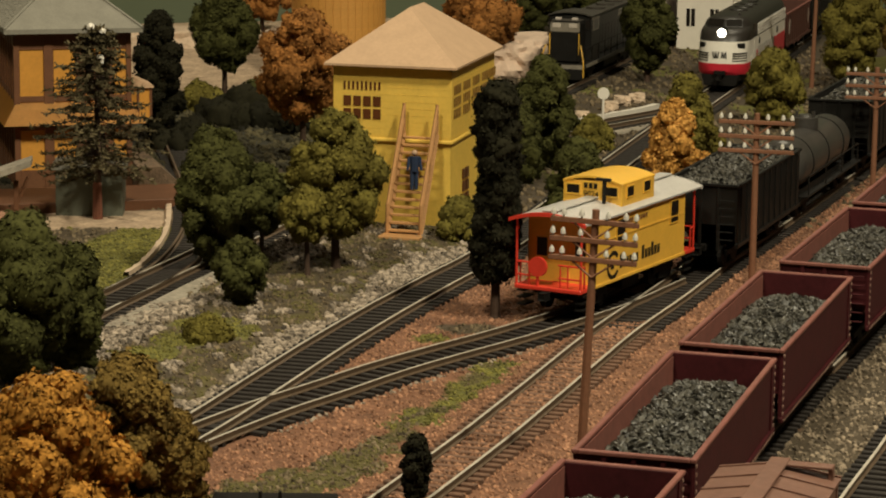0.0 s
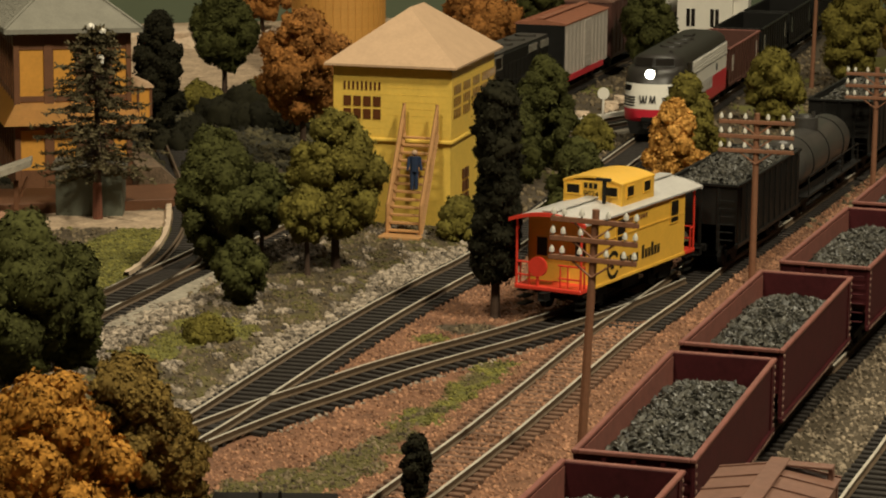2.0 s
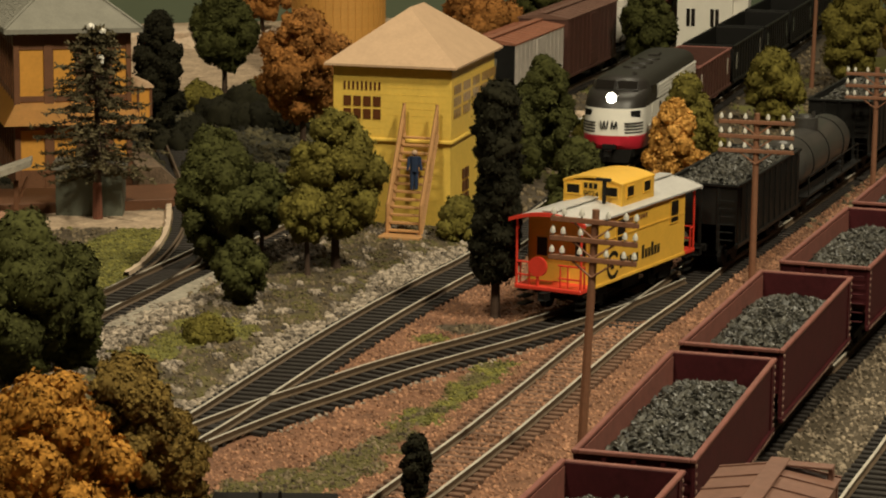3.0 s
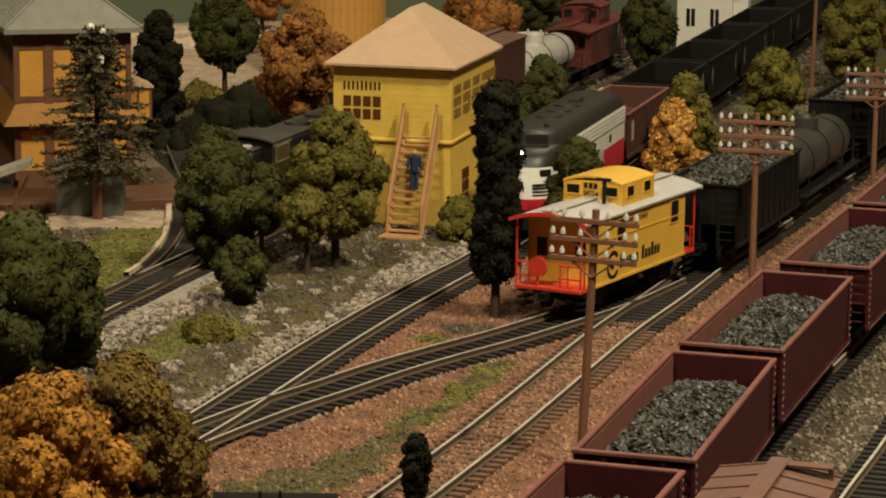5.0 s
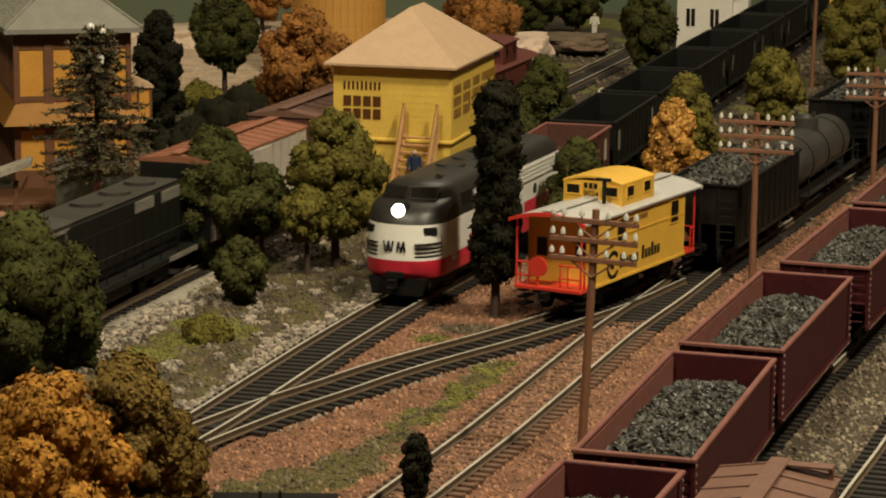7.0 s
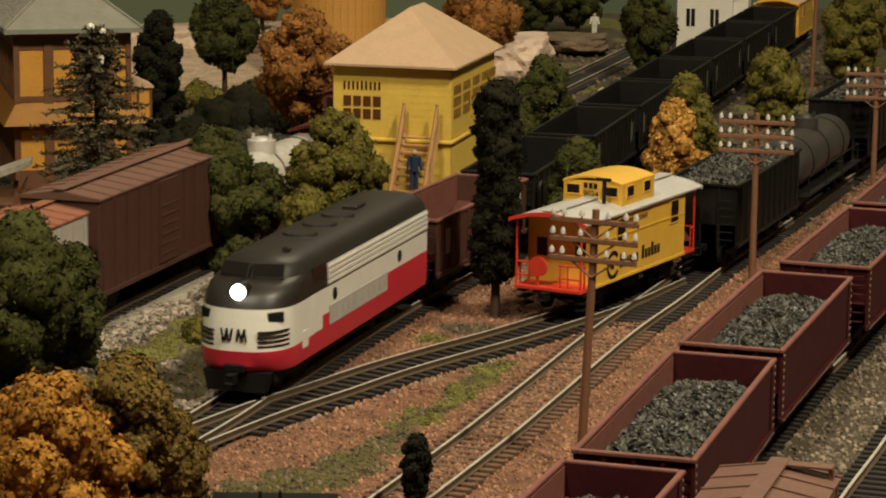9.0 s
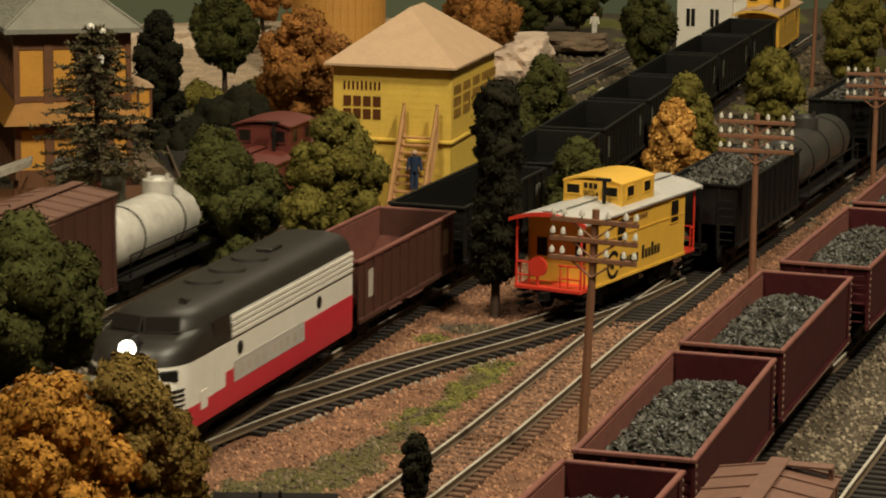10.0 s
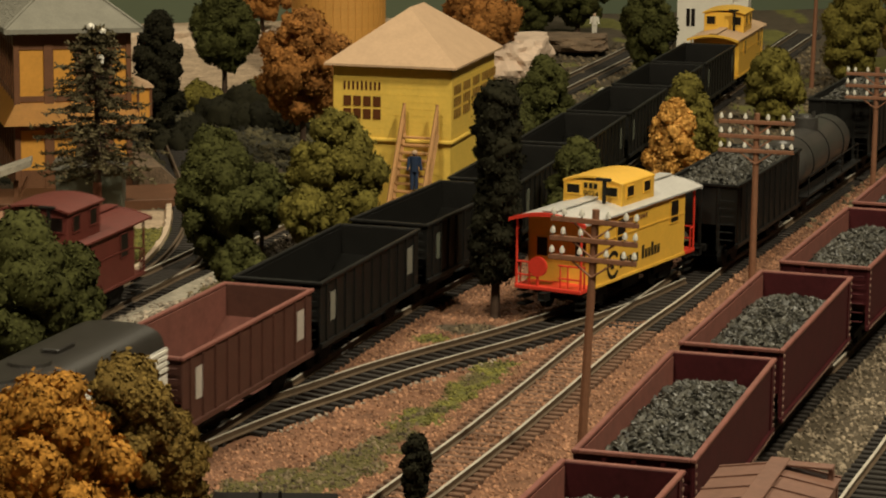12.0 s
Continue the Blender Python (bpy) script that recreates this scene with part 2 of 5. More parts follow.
def cover(x, y):
    """What lies on the ground there: 0 brown earth, 1 red ballast, 2 pale stone, 3 turf, 4 pale dirt, 5 dark brush, 6 dull olive turf."""
    a = x - np.interp(y, LINE_A.p[:, 1], LINE_A.p[:, 0])
    b = x - np.interp(y, LINE_B.p[:, 1], LINE_B.p[:, 0])
    s = x - np.interp(y, SIDING.p[:, 1], SIDING.p[:, 0])
    c = x - np.interp(y, COAL.p[:, 1], COAL.p[:, 0])
    n = noise.noise((x * 0.03, y * 0.012, 7.7))
    f = noise.noise((x * 0.12, y * 0.09, 2.1))
    if c > 12:
        return 0
    for k, (cx, cy, rx, ry) in enumerate(TURF_SPOTS):
        if ((x - cx) / rx) ** 2 + ((y - cy) / ry) ** 2 < 1 + 0.9 * f:
            return 3
    if b > 4 and y < 1290:
        d = math.sqrt(((TURF_STRIP.p - (x, y)) ** 2).sum(axis=1).min())
        if d < 6.5 + 7 * f + max(0, (915 - y) * 0.13):
            return 3 if y > 925 and f > 0.05 else 6
        if ((x - 9) / 12) ** 2 + ((y - 1092) / 13) ** 2 < 1 + f:
            return 0
        return 1
    if s > -10:
        return 1
    if a > 14 and b <= 4 and y < 1330:
        if ((x + 70) / 15) ** 2 + ((y - 1228) / 22) ** 2 < 1:
            return 2
        if b > -30 + 14 * n + 9 * f or (a < 42 + 12 * f and y < 1130):
            return 2 if f > -0.42 else 0
        return 6 if f > 0.12 else (2 if f < -0.34 else 0)
    if a < -12 and -75 < a and 1130 < y < 1316:
        return 3
    if -215 < x < -138 and 1312 + 8 * f < y < 1366:
        return 4
    if y > 1835 and x < 10:
        return 4
    if a < -25 and 1530 < y < 1835:
        return 5
    return 3 if n > 0.25 else 0


def ground():
    xs = np.concatenate([np.linspace(-1400, -330, 12)[:-1], np.arange(-330, 430, 5.0), np.linspace(430, 1500, 12)])
    ys = np.concatenate([np.linspace(250, 620, 8)[:-1], np.arange(620, 2500, 5.5), np.linspace(2500, 3400, 8)])
    verts = [(x * K, y * K, height(x, y) * K) for y in ys for x in xs]
    w = len(xs)
    faces = [(j * w + i, j * w + i + 1, (j + 1) * w + i + 1, (j + 1) * w + i) for j in range(len(ys) - 1) for i in range(w - 1)]
    me = bpy.data.meshes.new("ground")
    me.from_pydata(verts, [], faces)
    # 1 and 2 are darker than their stones: shade of the gaps painted in
    tint = {0: (0.06, 0.045, 0.027), 1: (0.16, 0.076, 0.042), 2: (0.10, 0.082, 0.058), 3: (0.11, 0.105, 0.022), 4: (0.38, 0.28, 0.19), 5: (0.03, 0.028, 0.017), 6: (0.080, 0.066, 0.023)}
    col = me.color_attributes.new("cover", "FLOAT_COLOR", "POINT")
    for i, v in enumerate(verts):
        x, y = v[0] / K, v[1] / K
        col.data[i].color = (*tint[cover(x + 5 * noise.noise((x * .1, y * .1, 1)), y + 9 * noise.noise((x * .1, y * .1, 5)))], 1)
    m = mat("ground_cover", (0.1, 0.1, 0.1), 0.95, grain=500, var=0.4, bump=0.6)
    nt = m.node_tree
    at = nt.nodes.new("ShaderNodeVertexColor")
    at.layer_name = "cover"
    mul = nt.nodes.new("ShaderNodeMix")
    mul.data_type, mul.blend_type = "RGBA", "MULTIPLY"
    mul.inputs["Factor"].default_value = 1
    mr = next(n for n in nt.nodes if n.type == "MAP_RANGE")
    mr.inputs[3].default_value, mr.inputs[4].default_value = 0.55, 1.45
    nt.links.new(at.outputs["Color"], mul.inputs["A"])
    nt.links.new(mr.outputs[0], mul.inputs["B"])
    nt.links.new(mul.outputs["Result"], nt.nodes["Principled BSDF"].inputs["Base Color"])
    me.materials.append(m)
    for p in me.polygons:
        p.use_smooth = True
    return tagged(new("ground", me), "scenic layout ground with earth, ballast and turf", "ground", kind="structure")


def slab(name, x0, x1, y0, y1, z0, z1, material, label, category):
    ob = part(name, box(B(), x0, x1, y0, y1, z0, z1), material)
    return tagged(ob, label, category, kind="structure")


def room():
    slab("wall_west", -2600, -2500, -1500, 4000, -900, 1900, M["roomwall"], "plain beige wall of the club room", "wall")
    slab("wall_east", 2500, 2600, -1500, 4000, -900, 1900, M["roomwall"], "plain beige wall of the club room", "wall")
    slab("wall_south", -2600, 2600, -1600, -1500, -900, 1900, M["roomwall"], "plain beige wall of the club room", "wall")
    slab("wall_north", -2600, 2600, 4000, 4100, -900, 1900, M["roomwall"], "plain beige wall of the club room", "wall")
    slab("ceiling", -2600, 2600, -1600, 4100, 1900, 2000, M["roomwall"], "plain ceiling of the club room", "ceiling")
    slab("floor", -2600, 2600, -1600, 4100, -1000, -900, M["brownp"], "dark floor of the club room", "floor")
    bd = part("backdrop", box(B(), -1500, 1700, 0, 12, -20, 420), M["backdrop"], at=P(0, 2330, 0, 0, 0, 17))
    tagged(bd, "plain green painted backdrop board", "backdrop", kind="structure")


def scatter(name, n, box4, want, size, material, label, z=0.0, squash=0.95, seed=1):
    """Loose stones or tufts over a stretch of the plan, joined."""
    rnd = random.Random(seed)
    bm0 = B()
    bmesh.ops.create_icosphere(bm0, subdivisions=1, radius=1)
    base = np.array([tuple(v.co) for v in bm0.verts])
    tri = [[v.index for v in f.verts] for f in bm0.faces]
    bm0.free()
    verts, faces = [], []
    x0, x1, y0, y1 = box4
    rs = np.random.RandomState(seed)
    k = 0
    for _ in range(n * 9):
        if k >= n:
            break
        x, y = rnd.uniform(x0, x1), rnd.uniform(y0, y1)
        if not want(x, y):
            continue
        r = size * rnd.choice((0.45, 0.6, 0.8, 1.0, 1.3))
        q = np.sign(base) * np.abs(base) ** 0.75 * (r * (0.55 + 0.75 * rs.rand(len(base), 1)))
        a = rnd.uniform(0, 6.28)
        q = q @ np.array([[math.cos(a), math.sin(a), 0.3], [-math.sin(a), math.cos(a), 0.2], [-0.2, 0.3, 1]])
        q = q * np.array([rnd.uniform(0.7, 1.3), rnd.uniform(0.7, 1.3), squash])
        o = len(verts)
        zz = height(x, y) + r * 0.4 + z
        verts += [((a + x) * K, (b + y) * K, (c + zz) * K) for a, b, c in q]
        faces += [[i + o for i in f] for f in tri]
        k += 1
    me = bpy.data.meshes.new(name)
    me.from_pydata(verts, [], faces)
    me.materials.append(material)
    return tagged(new(name, me), label, "gravel" if "turf" not in name else "turf", kind="stuff")


def off_rails(x, y, keep=15.5):
    return to_rails(x, y) > keep


TIE = mesh_of("tie", box(B(), -15, 15, -1.35, 1.35, -4.6, -2.4, 0.25), M["tie"])
TIEB = mesh_of("tie", box(B(), -15, 15, -1.35, 1.35, -4.6, -2.4, 0.25), M["tietan"])


def track(line, s0, s1, label, brown=None, tie0=None, tie1=None, dz=0.0, head="steel"):
    tr = thing("railway_track", label, "railway track", kind="structure")
    for side in (-8.7, 8.7):
        top, body = [], []
        n = int((s1 - s0) / 8)
        for i in range(n + 1):
            s = s0 + (s1 - s0) * i / n
            q, h = line.at(s), line.turn(s)
            u = np.array([math.cos(h), -math.sin(h)])
            row = []
            for dx, z in ((-1.2, -2.5), (-1.2, -2.1), (-0.35, -1.8), (-0.4, -0.8), (-0.6, -0.6), (-0.6, 0.0), (0.6, 0.0), (0.6, -0.6), (0.4, -0.8), (0.35, -1.8), (1.2, -2.1), (1.2, -2.5)):
                c = q + u * (side + dx)
                row.append((c[0], c[1], z + dz))
            body.append(row)
            top.append([(q[0] + u[0] * (side + e), q[1] + u[1] * (side + e), 0.06 + dz) for e in (-0.55, 0.55)])
        r = part("rail", sheet(B(), body), M["railside"], tr)
        part("rail_head", sheet(B(), top), M[head], r, "worn bright rail head")
    s = s0 + 3 if tie0 is None else tie0
    end = s1 if tie1 is None else tie1
    i = 0
    rnd = random.Random(3)
    while s < end and i < 300:
        q, h = line.at(s), line.turn(s)
        me = TIEB if brown and brown[0] < s < brown[1] else TIE
        ob = new("tie", me)
        ob.parent = tr
        ob.matrix_basis = P(q[0], q[1], dz, 0, 0, -math.degrees(h) + rnd.uniform(-1.2, 1.2))
        s += 6.3
        i += 1
    return tr


# ---- rolling stock: local y runs along the track, z is 0 on the rail ----
def truck(parent, y, sep=18.0):
    t = part("truck", box(B(), -6, 6, -2.5, 2.5, 3.5, 8.5, 0.5), M["under"], parent, at=P(0, y, 0))
    for sx in (-10.6, 10.6):
        bm = B()
        box(bm, sx - 0.8, sx + 0.8, -sep / 2 - 3, sep / 2 + 3, 5.2, 8.4, 0.4)
        box(bm, sx - 0.9, sx + 0.9, -5, 5, 2.2, 6.0, 0.5)
        part("side_frame", bm, M["under"], t)
    for sy in (-sep / 2, sep / 2):
        bm = B()
        for sx in (-8.4, 8.4):
            rod(bm, (sx - 1.2, sy, 5.2), (sx + 1.2, sy, 5.2), 5.2, seg=16)
        rod(bm, (-8, sy, 5.2), (8, sy, 5.2), 1.0)
        part("wheelset", bm, M["under"], t)
    return t


def couplers(parent, L):
    for s in (-1, 1):
        part("coupler", box(B(), -1.6, 1.6, s * (L / 2) - 1, s * (L / 2 + 5.4), 7.5, 10.5, 0.4), M["under"], parent)


def hopper(m, paint, inside, label, L=135.0, W=34.7, top=36.5, group="", ribs=11, ladder=None, low=11.5):
    t = thing("hopper_car", label, "hopper car", m, group)
    h = W / 2
    for s in (-1, 1):
        w = part("side", box(B(), s * h - 0.7 * (s > 0) - 0.0, s * h + 0.7 * (s < 0), -L / 2 + 0.5, L / 2 - 0.5, low, top - 0.6, 0.1), paint, t)
        for i in range(ribs):
            y = -L / 2 + 7 + (L - 14) * i / max(1, ribs - 1)
            ribs and part("rib", box(B(), s * (h + 0.02) - 0.6, s * (h + 0.02) + 0.6, y - 0.7, y + 0.7, low + 0.3, top - 1.6, 0.2), paint, w)
        if not ribs:
            bm = B()
            for i in range(int(L / 3.4)):
                y = -L / 2 + 2 + i * 3.4
                box(bm, s * (h + 1.0) - 0.2, s * (h + 1.0) + 0.25, y - 0.45, y + 0.45, low - 0.3, low + 0.5)
            for e in (-1, 1):
                for k in range(9):
                    box(bm, s * (h + 0.55) - 0.3, s * (h + 0.55) + 0.3, e * (L / 2 - 2) - 0.6, e * (L / 2 - 2) + 0.6, low + 2 + k * 2.5, low + 2.9 + k * 2.5)
            part("rivet_strip", bm, M["rivet"], w, "row of rivets, their highlights put in as pale colour")
            for e in (-1, 1):
                part("corner_post", box(B(), s * (h + 0.05) - 0.5, s * (h + 0.05) + 0.5, e * (L / 2 - 3.2) - 2.6, e * (L / 2 - 3.2) + 2.6, low, top - 1.5, 0.2), paint, w)
        part("sill", box(B(), s * (h + 0.3) - 0.7, s * (h + 0.3) + 0.7, -L / 2, L / 2, low - 0.6, low + 1.4, 0.25), paint, w)
    for s in (-1, 1):
        # thin sheet added to carry the paler inside colour
        part("inner_lining", box(B(), s * (h - 1.0) - 0.15, s * (h - 1.0) + 0.15, -L / 2 + 2, L / 2 - 2, low + 6, top - 1.6), inside, t)
        e = part("end_wall", box(B(), -h + 0.7, h - 0.7, s * (L / 2 - 1.2) - 0.5, s * (L / 2 - 1.2) + 0.5, 21, top - 0.6, 0.1), paint, t)
        for x in (-h * 0.5, 0, h * 0.5):
            part("post", box(B(), x - 0.8, x + 0.8, s * (L / 2 - 0.6) - 0.5, s * (L / 2 - 0.6) + 0.5, 9, top - 1.5, 0.2), paint, e)
        x = (h - 8, h - 1.5) if s < 0 else (-h + 1.5, -h + 8)
        for k in range(6):
            z = low + 3 + k * 3.6
            part("rung", rod(B(), (x[0], s * (L / 2 + 0.8), z), (x[1], s * (L / 2 + 0.8), z), 0.3, seg=5), paint, e)
        bm = B()
        y0, y1 = s * (L / 2 - 1.5), s * (L / 2 - 40)
        sheet(bm, [[(-h + 0.7, y0, 24), (h - 0.7, y0, 24)], [(-h + 0.7, y1, 9), (h - 0.7, y1, 9)], [(-h + 0.7, y1 * 0.2, 9), (h - 0.7, y1 * 0.2, 9)]])
        bmesh.ops.solidify(bm, geom=bm.faces[:], thickness=0.6)
        part("slope_sheet", bm, inside, t)
    bm = B()
    for a in ((-h - 0.9, -h + 0.9, -L / 2 - 0.3, L / 2 + 0.3), (h - 0.9, h + 0.9, -L / 2 - 0.3, L / 2 + 0.3), (-h + 0.9, h - 0.9, -L / 2 - 0.3, -L / 2 + 1.5), (-h + 0.9, h - 0.9, L / 2 - 1.5, L / 2 + 0.3)):
        box(bm, *a, top - 1.4, top, 0.3)
    # the rim's lit top is painted with the paler inside colour
    part("top_rim", bm, inside, t)
    for y in (-L * 0.16, L * 0.16):
        bm = B()
        prism(bm, [(-h + 3, 11.5), (h - 3, 11.5), (h - 7, 4.5), (-h + 7, 4.5)], y - 12, y + 12)
        part("discharge_bay", bm, M["under"], t)
    part("centre_sill", box(B(), -3, 3, -L / 2, L / 2, 8.5, 11.5, 0.2), M["under"], t)
    if ladder:
        for y in (-L / 2 + 15, L / 2 - 12):
            part("data_panel", box(B(), h - 0.2, h + 0.12, y - 3.4, y + 3.4, top - 17, top - 6), ladder, t, "weathered pale lettering panel")
    for y in (-L / 2 + 20, L / 2 - 20):
        truck(t, y)
    couplers(t, L)
    return t


def coal_load(m, L, W, top, seed, group="coal loads"):
    """A heap of broken coal: a mounded bed with loose lumps."""
    rnd = random.Random(seed)
    rs = np.random.RandomState(seed)

    def z(x, y):
        u, v = abs(x) / (W / 2), abs(y) / (L / 2)
        return top - 7.0 + 7.0 * max(0, 1 - u ** 2.2) * max(0, 1 - v ** 4) + 1.2 * noise.noise((x * 0.15, y * 0.15, seed))
    bm = B()
    nx, ny = 9, 28
    rows = [[(-W / 2 + W * i / nx, -L / 2 + L * j / ny, z(-W / 2 + W * i / nx, -L / 2 + L * j / ny)) for i in range(nx + 1)] for j in range(ny + 1)]
    sheet(bm, rows)
    sheet(bm, [[(x, y, q - 2.5) for x, y, q in r] for r in rows])
    verts = [tuple(v.co * K) for v in bm.verts]
    bm.verts.index_update()
    faces = [[v.index for v in f.verts] for f in bm.faces]
    bm.free()
    bm0 = B()
    bmesh.ops.create_icosphere(bm0, subdivisions=1, radius=1)
    base = np.array([tuple(v.co) for v in bm0.verts])
    tri = [[v.index for v in f.verts] for f in bm0.faces]
    bm0.free()
    for _ in range(3600):
        x, y = rnd.uniform(-W / 2 + 0.8, W / 2 - 0.8), rnd.uniform(-L / 2 + 0.8, L / 2 - 0.8)
        r = rnd.choice((0.32, 0.42, 0.52, 0.68, 0.95))
        a, c = rnd.uniform(0, 6.28), rnd.uniform(-0.7, 0.7)
        q = np.sign(base) * np.abs(base) ** 0.55 * (r * (0.4 + 0.9 * rs.rand(len(base), 1))) * np.array([rnd.uniform(0.6, 1.4), 1, rnd.uniform(0.6, 1.1)])
        q = q @ np.array([[math.cos(a), math.sin(a), c], [-math.sin(a), math.cos(a), -c], [-c, c, 1]]) + np.array([x, y, z(x, y) + r * 0.35])
        o = len(verts)
        verts += [tuple(v) for v in q * K]
        faces += [[i + o for i in f] for f in tri]
    me = bpy.data.meshes.new("coal_load")
    me.from_pydata(verts, [], faces)
    me.materials.append(M["coal"])
    ob = new("coal_load", me)
    ob.matrix_basis = m
    return tagged(ob, "heaped load of glinting black coal lumps", "coal", group)


def boxcar(m, paint, roofm, label, L=140.0, W=35.0, top=48.0, sillm=None, name="box_car", ends=False):
    t = thing(name, label, "box car", m)
    h = W / 2
    body = part("body", box(B(), -h, h, -L / 2, L / 2, 12, top - 3, 0.3), paint, t)
    for s in (-1, 1):
        bm = B()
        box(bm, s * h - 0.5, s * h + 0.9, -10, 10, 13.5, top - 4.5, 0.2)
        d = part("door", bm, paint, t)
        for k in range(6):
            z = 17 + k * 4.2
            part("door_rib", box(B(), s * (h + 0.9) - 0.3, s * (h + 0.9) + 0.3, -9, 9, z, z + 0.8), paint, d)
        for i in range(12):
            y = -L / 2 + 4 + (L - 8) * i / 11
            if abs(y) > 13:
                part("rib", box(B(), s * h - 0.4, s * h + 0.45, y - 0.6, y + 0.6, 12.5, top - 3.5, 0.1), paint, body)
        part("side_sill", box(B(), s * h - 0.7, s * h + 0.5, -L / 2 * (0.8 if sillm else 1), L / 2 * (0.8 if sillm else 1), 8.5 if sillm else 10.5, 12.6, 0.2), sillm or paint, t)
    bm = prism(B(), [(-h - 0.6, top - 3.4), (h + 0.6, top - 3.4), (h + 0.6, top - 2.6), (0, top), (-h - 0.6, top - 2.6)], -L / 2 - 0.6, L / 2 + 0.6)
    r = part("roof", bm, roofm, t)
    for i in range(13):
        y = -L / 2 + L * i / 12
        part("roof_rib", prism(B(), [(-h - 0.6, top - 2.7), (0, top - 0.1), (h + 0.6, top - 2.7), (h + 0.6, top - 2.2), (0, top + 0.5), (-h - 0.6, top - 2.2)], y - 0.5, y + 0.5), roofm, r)
    if sillm:
        for e in (-1, 1):
            part("end_panel", box(B(), -h + 0.1, h - 0.1, e * (L / 2 + 0.2) - 0.3, e * (L / 2 + 0.2) + 0.3, 12.2, top - 3.6, 0.1), M["black"], body, "black painted car end")
    part("roof_walk", box(B(), -2.6, 2.6, -L / 2 - 1, L / 2 + 1, top + 0.6, top + 1.3, 0.15), roofm, t)
    if ends:
        for e in (-1, 1):
            for x in (e,):
                p = part("corner_walk", box(B(), min(x * 2.6, x * 14.5), max(x * 2.6, x * 14.5), e * (L / 2 - 3) - 2.2, e * (L / 2 - 3) + 2.2, top + 0.5, top + 1.2, 0.15), roofm, r)
                part("bracket", box(B(), x * 14 - 0.6, x * 14 + 0.6, e * (L / 2 - 3) - 1.5, e * (L / 2 - 3) + 1.5, top - 2.6, top + 0.5), roofm, p)
    part("underframe", box(B(), -9, 9, -L / 2 + 2, L / 2 - 2, 8.5, 12, 0.3), M["under"], t)
    for y in (-L / 2 + 22, L / 2 - 22):
        truck(t, y)
    couplers(t, L)
    return t


def tank_car(m, paint, label, L=128.0, R=14.0, zc=25.0, under="black"):
    t = thing("tank_car", label, "tank car", m)
    bm = B()
    rows = []
    for y, k in ((-L / 2 + 5, 0.02), (-L / 2 + 5.8, 0.5), (-L / 2 + 7.5, 0.8), (-L / 2 + 10, 0.95), (-L / 2 + 14, 1.0), (0, 1.0), (L / 2 - 14, 1.0), (L / 2 - 10, 0.95), (L / 2 - 7.5, 0.8), (L / 2 - 5.8, 0.5), (L / 2 - 5, 0.02)):
        rows.append([(R * k * math.cos(a), y, zc + R * k * math.sin(a)) for a in [2 * math.pi * i / 32 for i in range(33)]])
    sheet(bm, rows)
    bmesh.ops.remove_doubles(bm, verts=bm.verts, dist=0.01)
    bmesh.ops.recalc_face_normals(bm, faces=bm.faces)
    part("tank", bm, paint, t, smooth=True)
    d = part("dome", rod(B(), (0, 0, zc + R - 2), (0, 0, zc + R + 5), 7, seg=24), paint, t)
    part("dome_lid", rod(B(), (0, 0, zc + R + 5), (0, 0, zc + R + 6.4), 4.2, 3.2, seg=16), paint, d)
    for x in (-4.5, 4.5):
        part("valve", rod(B(), (x, 0, zc + R + 5), (x, 0, zc + R + 8), 0.9, seg=8), paint, d)
    for y in (-L / 2 + 30, 0, L / 2 - 30):
        ang = [2 * math.pi * i / 32 for i in range(33)]
        part("band", sheet(B(), [[(R * k * math.cos(a), y + e, zc + R * k * math.sin(a)) for a in ang] for e, k in ((-0.6, 0.99), (-0.5, 1.03), (0.5, 1.03), (0.6, 0.99))]), M[under], t)
    for s in (-1, 1):
        part("walkway", box(B(), s * 15 - 2.5, s * 15 + 2.5, -L / 2, L / 2, 11.5, 12.4, 0.2), M[under], t)
        bm = B()
        for y in (-L / 2 + 6, -20, 20, L / 2 - 6):
            rod(bm, (s * 16.5, y, 12), (s * 16.5, y, 22), 0.4, seg=6)
        rod(bm, (s * 16.5, -L / 2 + 6, 22), (s * 16.5, L / 2 - 6, 22), 0.4, seg=6)
        part("handrail", bm, M[under], t)
    part("underframe", box(B(), -8, 8, -L / 2, L / 2, 8.5, 11.5, 0.3), M["under"], t)
    for y in (-L / 2 + 20, L / 2 - 20):
        truck(t, y)
    couplers(t, L)
    return t


def window_part(parent, s, x, y0, y1, z0, z1, frame_m=None):
    w = part("window", box(B(), x - 0.25, x + 0.25, y0, y1, z0, z1), M["pane"], parent)
    if frame_m:
        bm = B()
        for a in ((y0 - 0.6, y0, z0 - 0.6, z1 + 0.6), (y1, y1 + 0.6, z0 - 0.6, z1 + 0.6), (y0, y1, z0 - 0.6, z0), (y0, y1, z1, z1 + 0.6)):
            box(bm, x - 0.45, x + 0.45, *a)
        part("window_frame", bm, frame_m, w)
    return w


def end_window(parent, x0, x1, y, z0, z1, frame_m=None):
    w = part("window", box(B(), x0, x1, y - 0.25, y + 0.25, z0, z1), M["pane"], parent)
    if frame_m:
        bm = B()
        for a in ((x0 - 0.6, x0, z0 - 0.6, z1 + 0.6), (x1, x1 + 0.6, z0 - 0.6, z1 + 0.6), (x0, x1, z0 - 0.6, z0), (x0, x1, z1, z1 + 0.6)):
            box(bm, a[0], a[1], y - 0.45, y + 0.45, a[2], a[3])
        part("window_frame", bm, frame_m, w)
    return w


